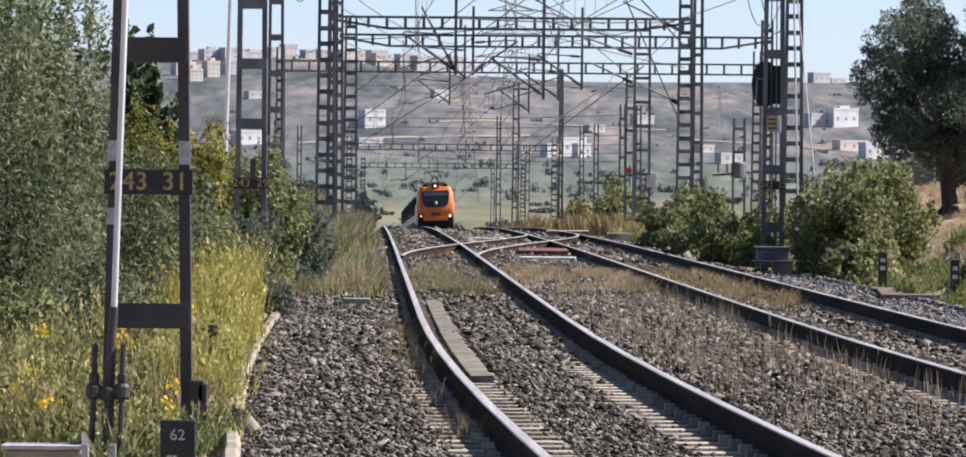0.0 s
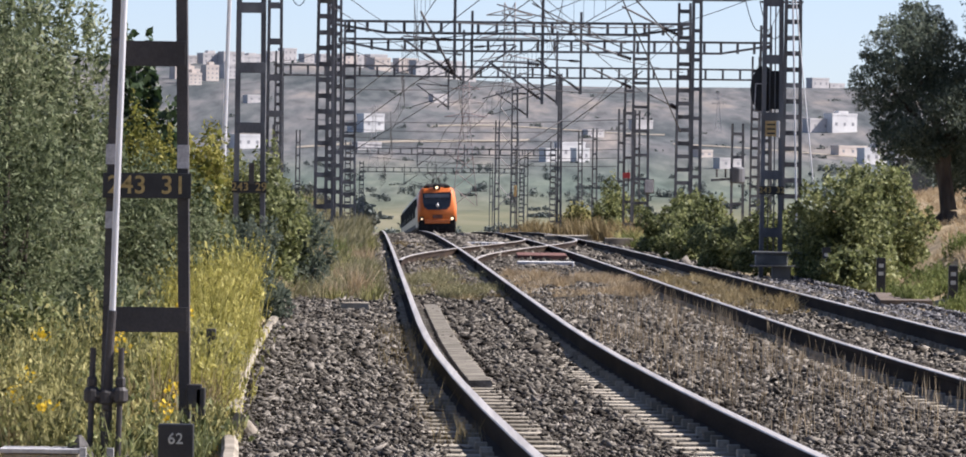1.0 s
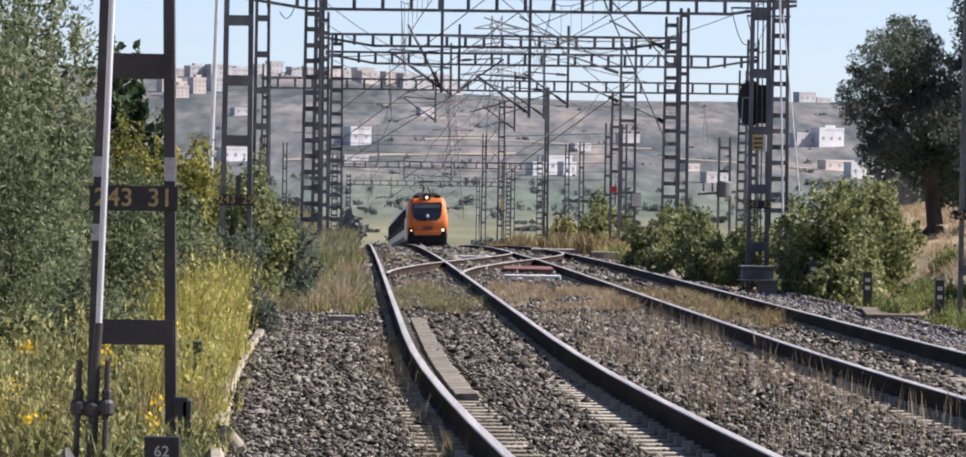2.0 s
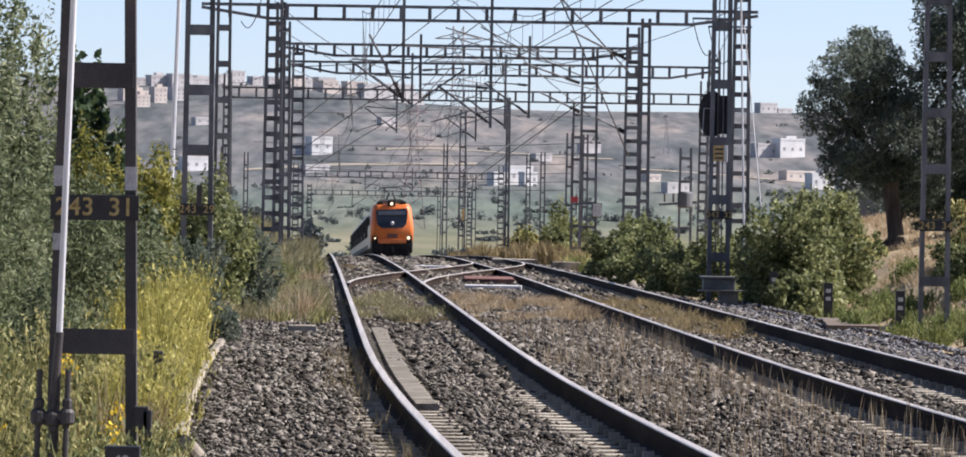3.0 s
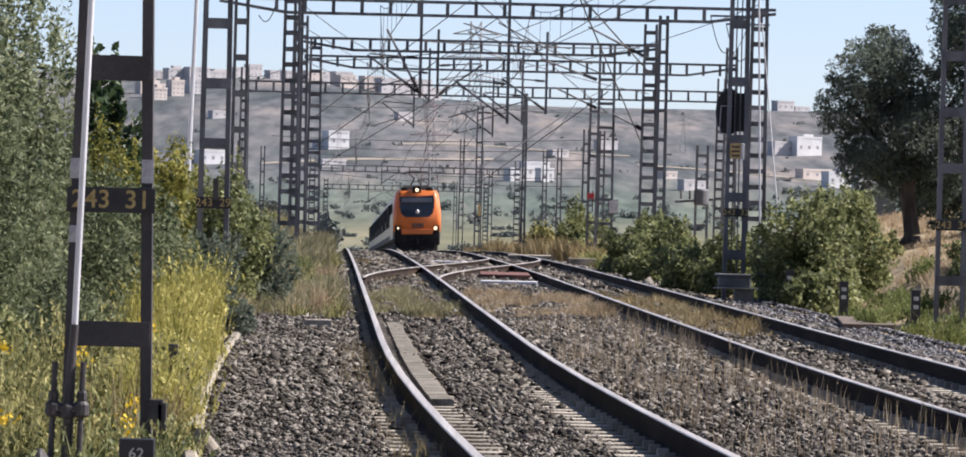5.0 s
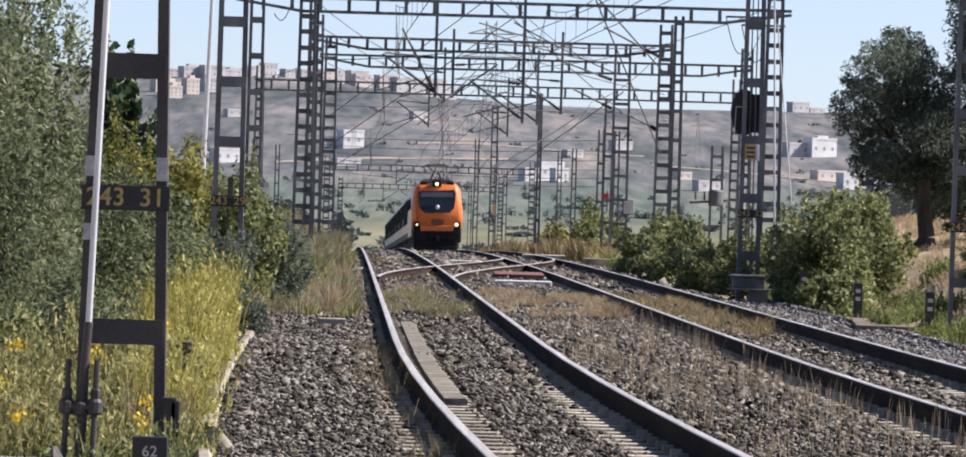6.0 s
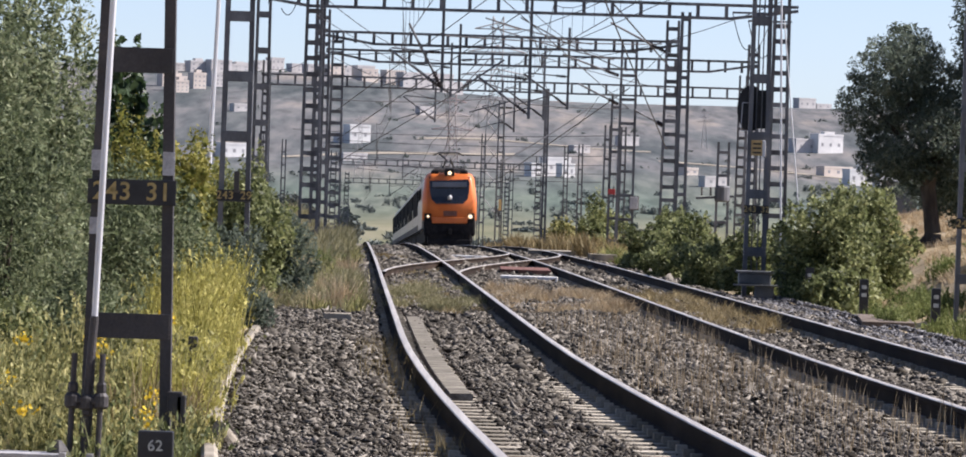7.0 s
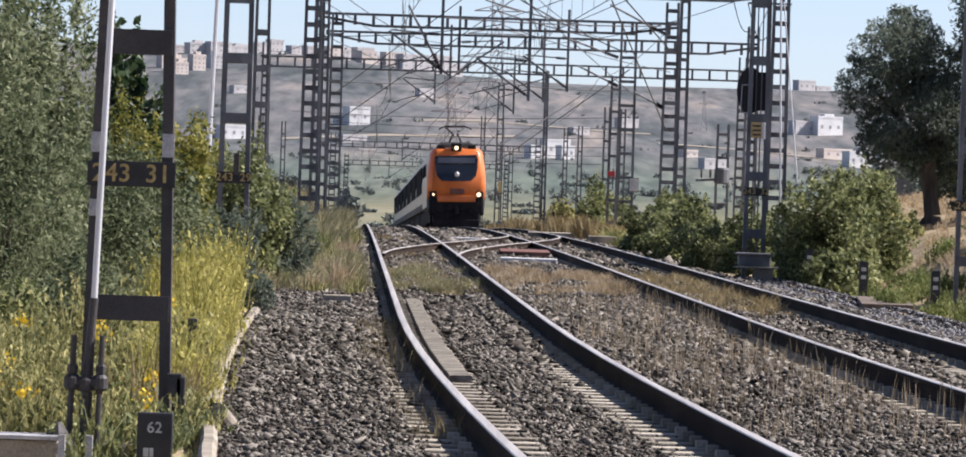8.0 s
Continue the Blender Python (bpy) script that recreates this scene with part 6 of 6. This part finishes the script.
def pylon(x, y, tall, material, label, spread=0.16):
    z = float(ground_z(x, y)) - 0.5
    p = thing("pylon", x, y, z, label, "pylon", "power pylons")
    b, t = tall * spread / 2, tall * 0.025
    bm = bmesh.new()
    lv = 9
    for i in range(lv):
        u0, u1 = (i / lv) ** 0.85, ((i + 1) / lv) ** 0.85
        r0, r1 = b + (t - b) * min(1, u0 * 1.35), b + (t - b) * min(1, u1 * 1.35)
        c0 = [(sx * r0, sy * r0, tall * u0) for sx, sy in ((-1, -1), (1, -1), (1, 1), (-1, 1))]
        c1 = [(sx * r1, sy * r1, tall * u1) for sx, sy in ((-1, -1), (1, -1), (1, 1), (-1, 1))]
        for k in range(4):
            bar(bm, c0[k], c1[k], tall * 0.0032, 4)
            bar(bm, c0[k], c1[(k + 1) % 4], tall * 0.0019, 4)
            bar(bm, c0[(k + 1) % 4], c1[k], tall * 0.0019, 4)
    part("lattice", bm, material, p)
    for k, u in enumerate((0.72, 0.83, 0.94)):
        bm = bmesh.new()
        w = tall * (0.17 - 0.03 * k)
        for s in (-1, 1):
            bar(bm, (0, 0, tall * (u + 0.03)), (s * w, 0, tall * u), tall * 0.0028, 4)
            bar(bm, (0, 0, tall * u), (s * w, 0, tall * u), tall * 0.0028, 4)
        part("cross_arm", bm, material, p)


pylon(-9.5, 1500, 34, M_PYLON_RED, "red and white lattice power pylon in the valley", 0.2)
pylon(2.0, 1450, 55, M_PYLON, "tall pale lattice power pylon", 0.14)
pylon(81, 2068, 15, M_PYLON, "small pale lattice power pylon on the slope")
pylon(-40, 1750, 20, M_PYLON, "small pale lattice power pylon on the slope")
pylon(38, 1600, 20, M_PYLON, "small pale lattice power pylon on the slope")

# small coloured marks along the line
sign = thing("red_sign", 4.62, 199.7, 2.0, "small red sign plate fixed to a mast", "sign")
part("plate", box(bmesh.new(), -0.20, -0.01, 0.06, 0.06, 0.01, 0.26, 0.004), M_REDPAINT, sign)
part("bracket", box(bmesh.new(), -0.02, 0.01, -0.4, 0.02, 0.05, 0.35), M_STEEL_DARK, sign)
plate = thing("orange_marker", 0.75, 299.5, 0.9, "narrow orange marker board fixed to a mast", "marker board")
part("board", box(bmesh.new(), 0.0, -0.02, 0.35, 0.14, 0.02, 0.95, 0.01), M_LABEL, plate)
part("bracket", box(bmesh.new(), -0.03, 0.02, 0.0, 0.03, 0.36, 0.3), M_STEEL_DARK, plate)
shed = thing("shed", 7.1, 450, float(ground_z(7.1, 450)) - 0.1, "low shed with a dark blue tarpaulin roof", "shed")
part("wall", box(bmesh.new(), -1.2, -1.2, 0, 1.2, 1.2, 3.3, 0.02), M_WALLGREY, shed)
bm = bmesh.new()
for x0, x1 in ((-1.6, 0.0), (0.0, 1.6)):
    za, zb = (3.2, 3.95) if x0 < 0 else (3.95, 3.1)
    beam(bm, (x0, 0, za), (x1, 0, zb), 2.9, 0.08)
part("roof", bm, M_TARP, shed, "dark blue tarpaulin roof")

# dark rendered hut behind the olive tree
hut = thing("hut", 11.2, 150, float(ground_z(11.2, 150)) - 0.35, "small dark grey rendered hut behind the tree", "hut")
part("wall", box(bmesh.new(), -0.42, -0.6, 0, 0.42, 0.6, 1.35, 0.02), M_WALLGREY, hut)
part("roof", box(bmesh.new(), -0.48, -0.7, 1.35, 0.48, 0.7, 1.43, 0.02), M_WALLGREY, hut)



# ---- what moves ----
def motions():
    """The train runs up the main track towards the camera."""
    stops = ((0.0, 421.0), (2.0, 384.5), (4.0, 347.0), (6.0, 308.5), (8.0, 269.0))

    def at(y, length):
        z0, z1 = float(rail_z(y + 2)), float(rail_z(y + length - 2))
        x0, x1 = float(x_right(y)), float(x_right(y + length))
        return pose(x0, y, z0 - (z1 - z0) / (length - 4) * 2, math.degrees(math.atan2(z1 - z0, length - 4)), TRAIN_LEAN, math.degrees(math.atan2(x0 - x1, length)))

    walk(loco, [(t, at(y, 19.0)) for t, y in stops])
    for k, c in enumerate(coaches):
        walk(c, [(t, at(y + 19.1 + 26.4 * k, 26.0)) for t, y in stops])


TRAIN_LEAN = -1.6
motions()
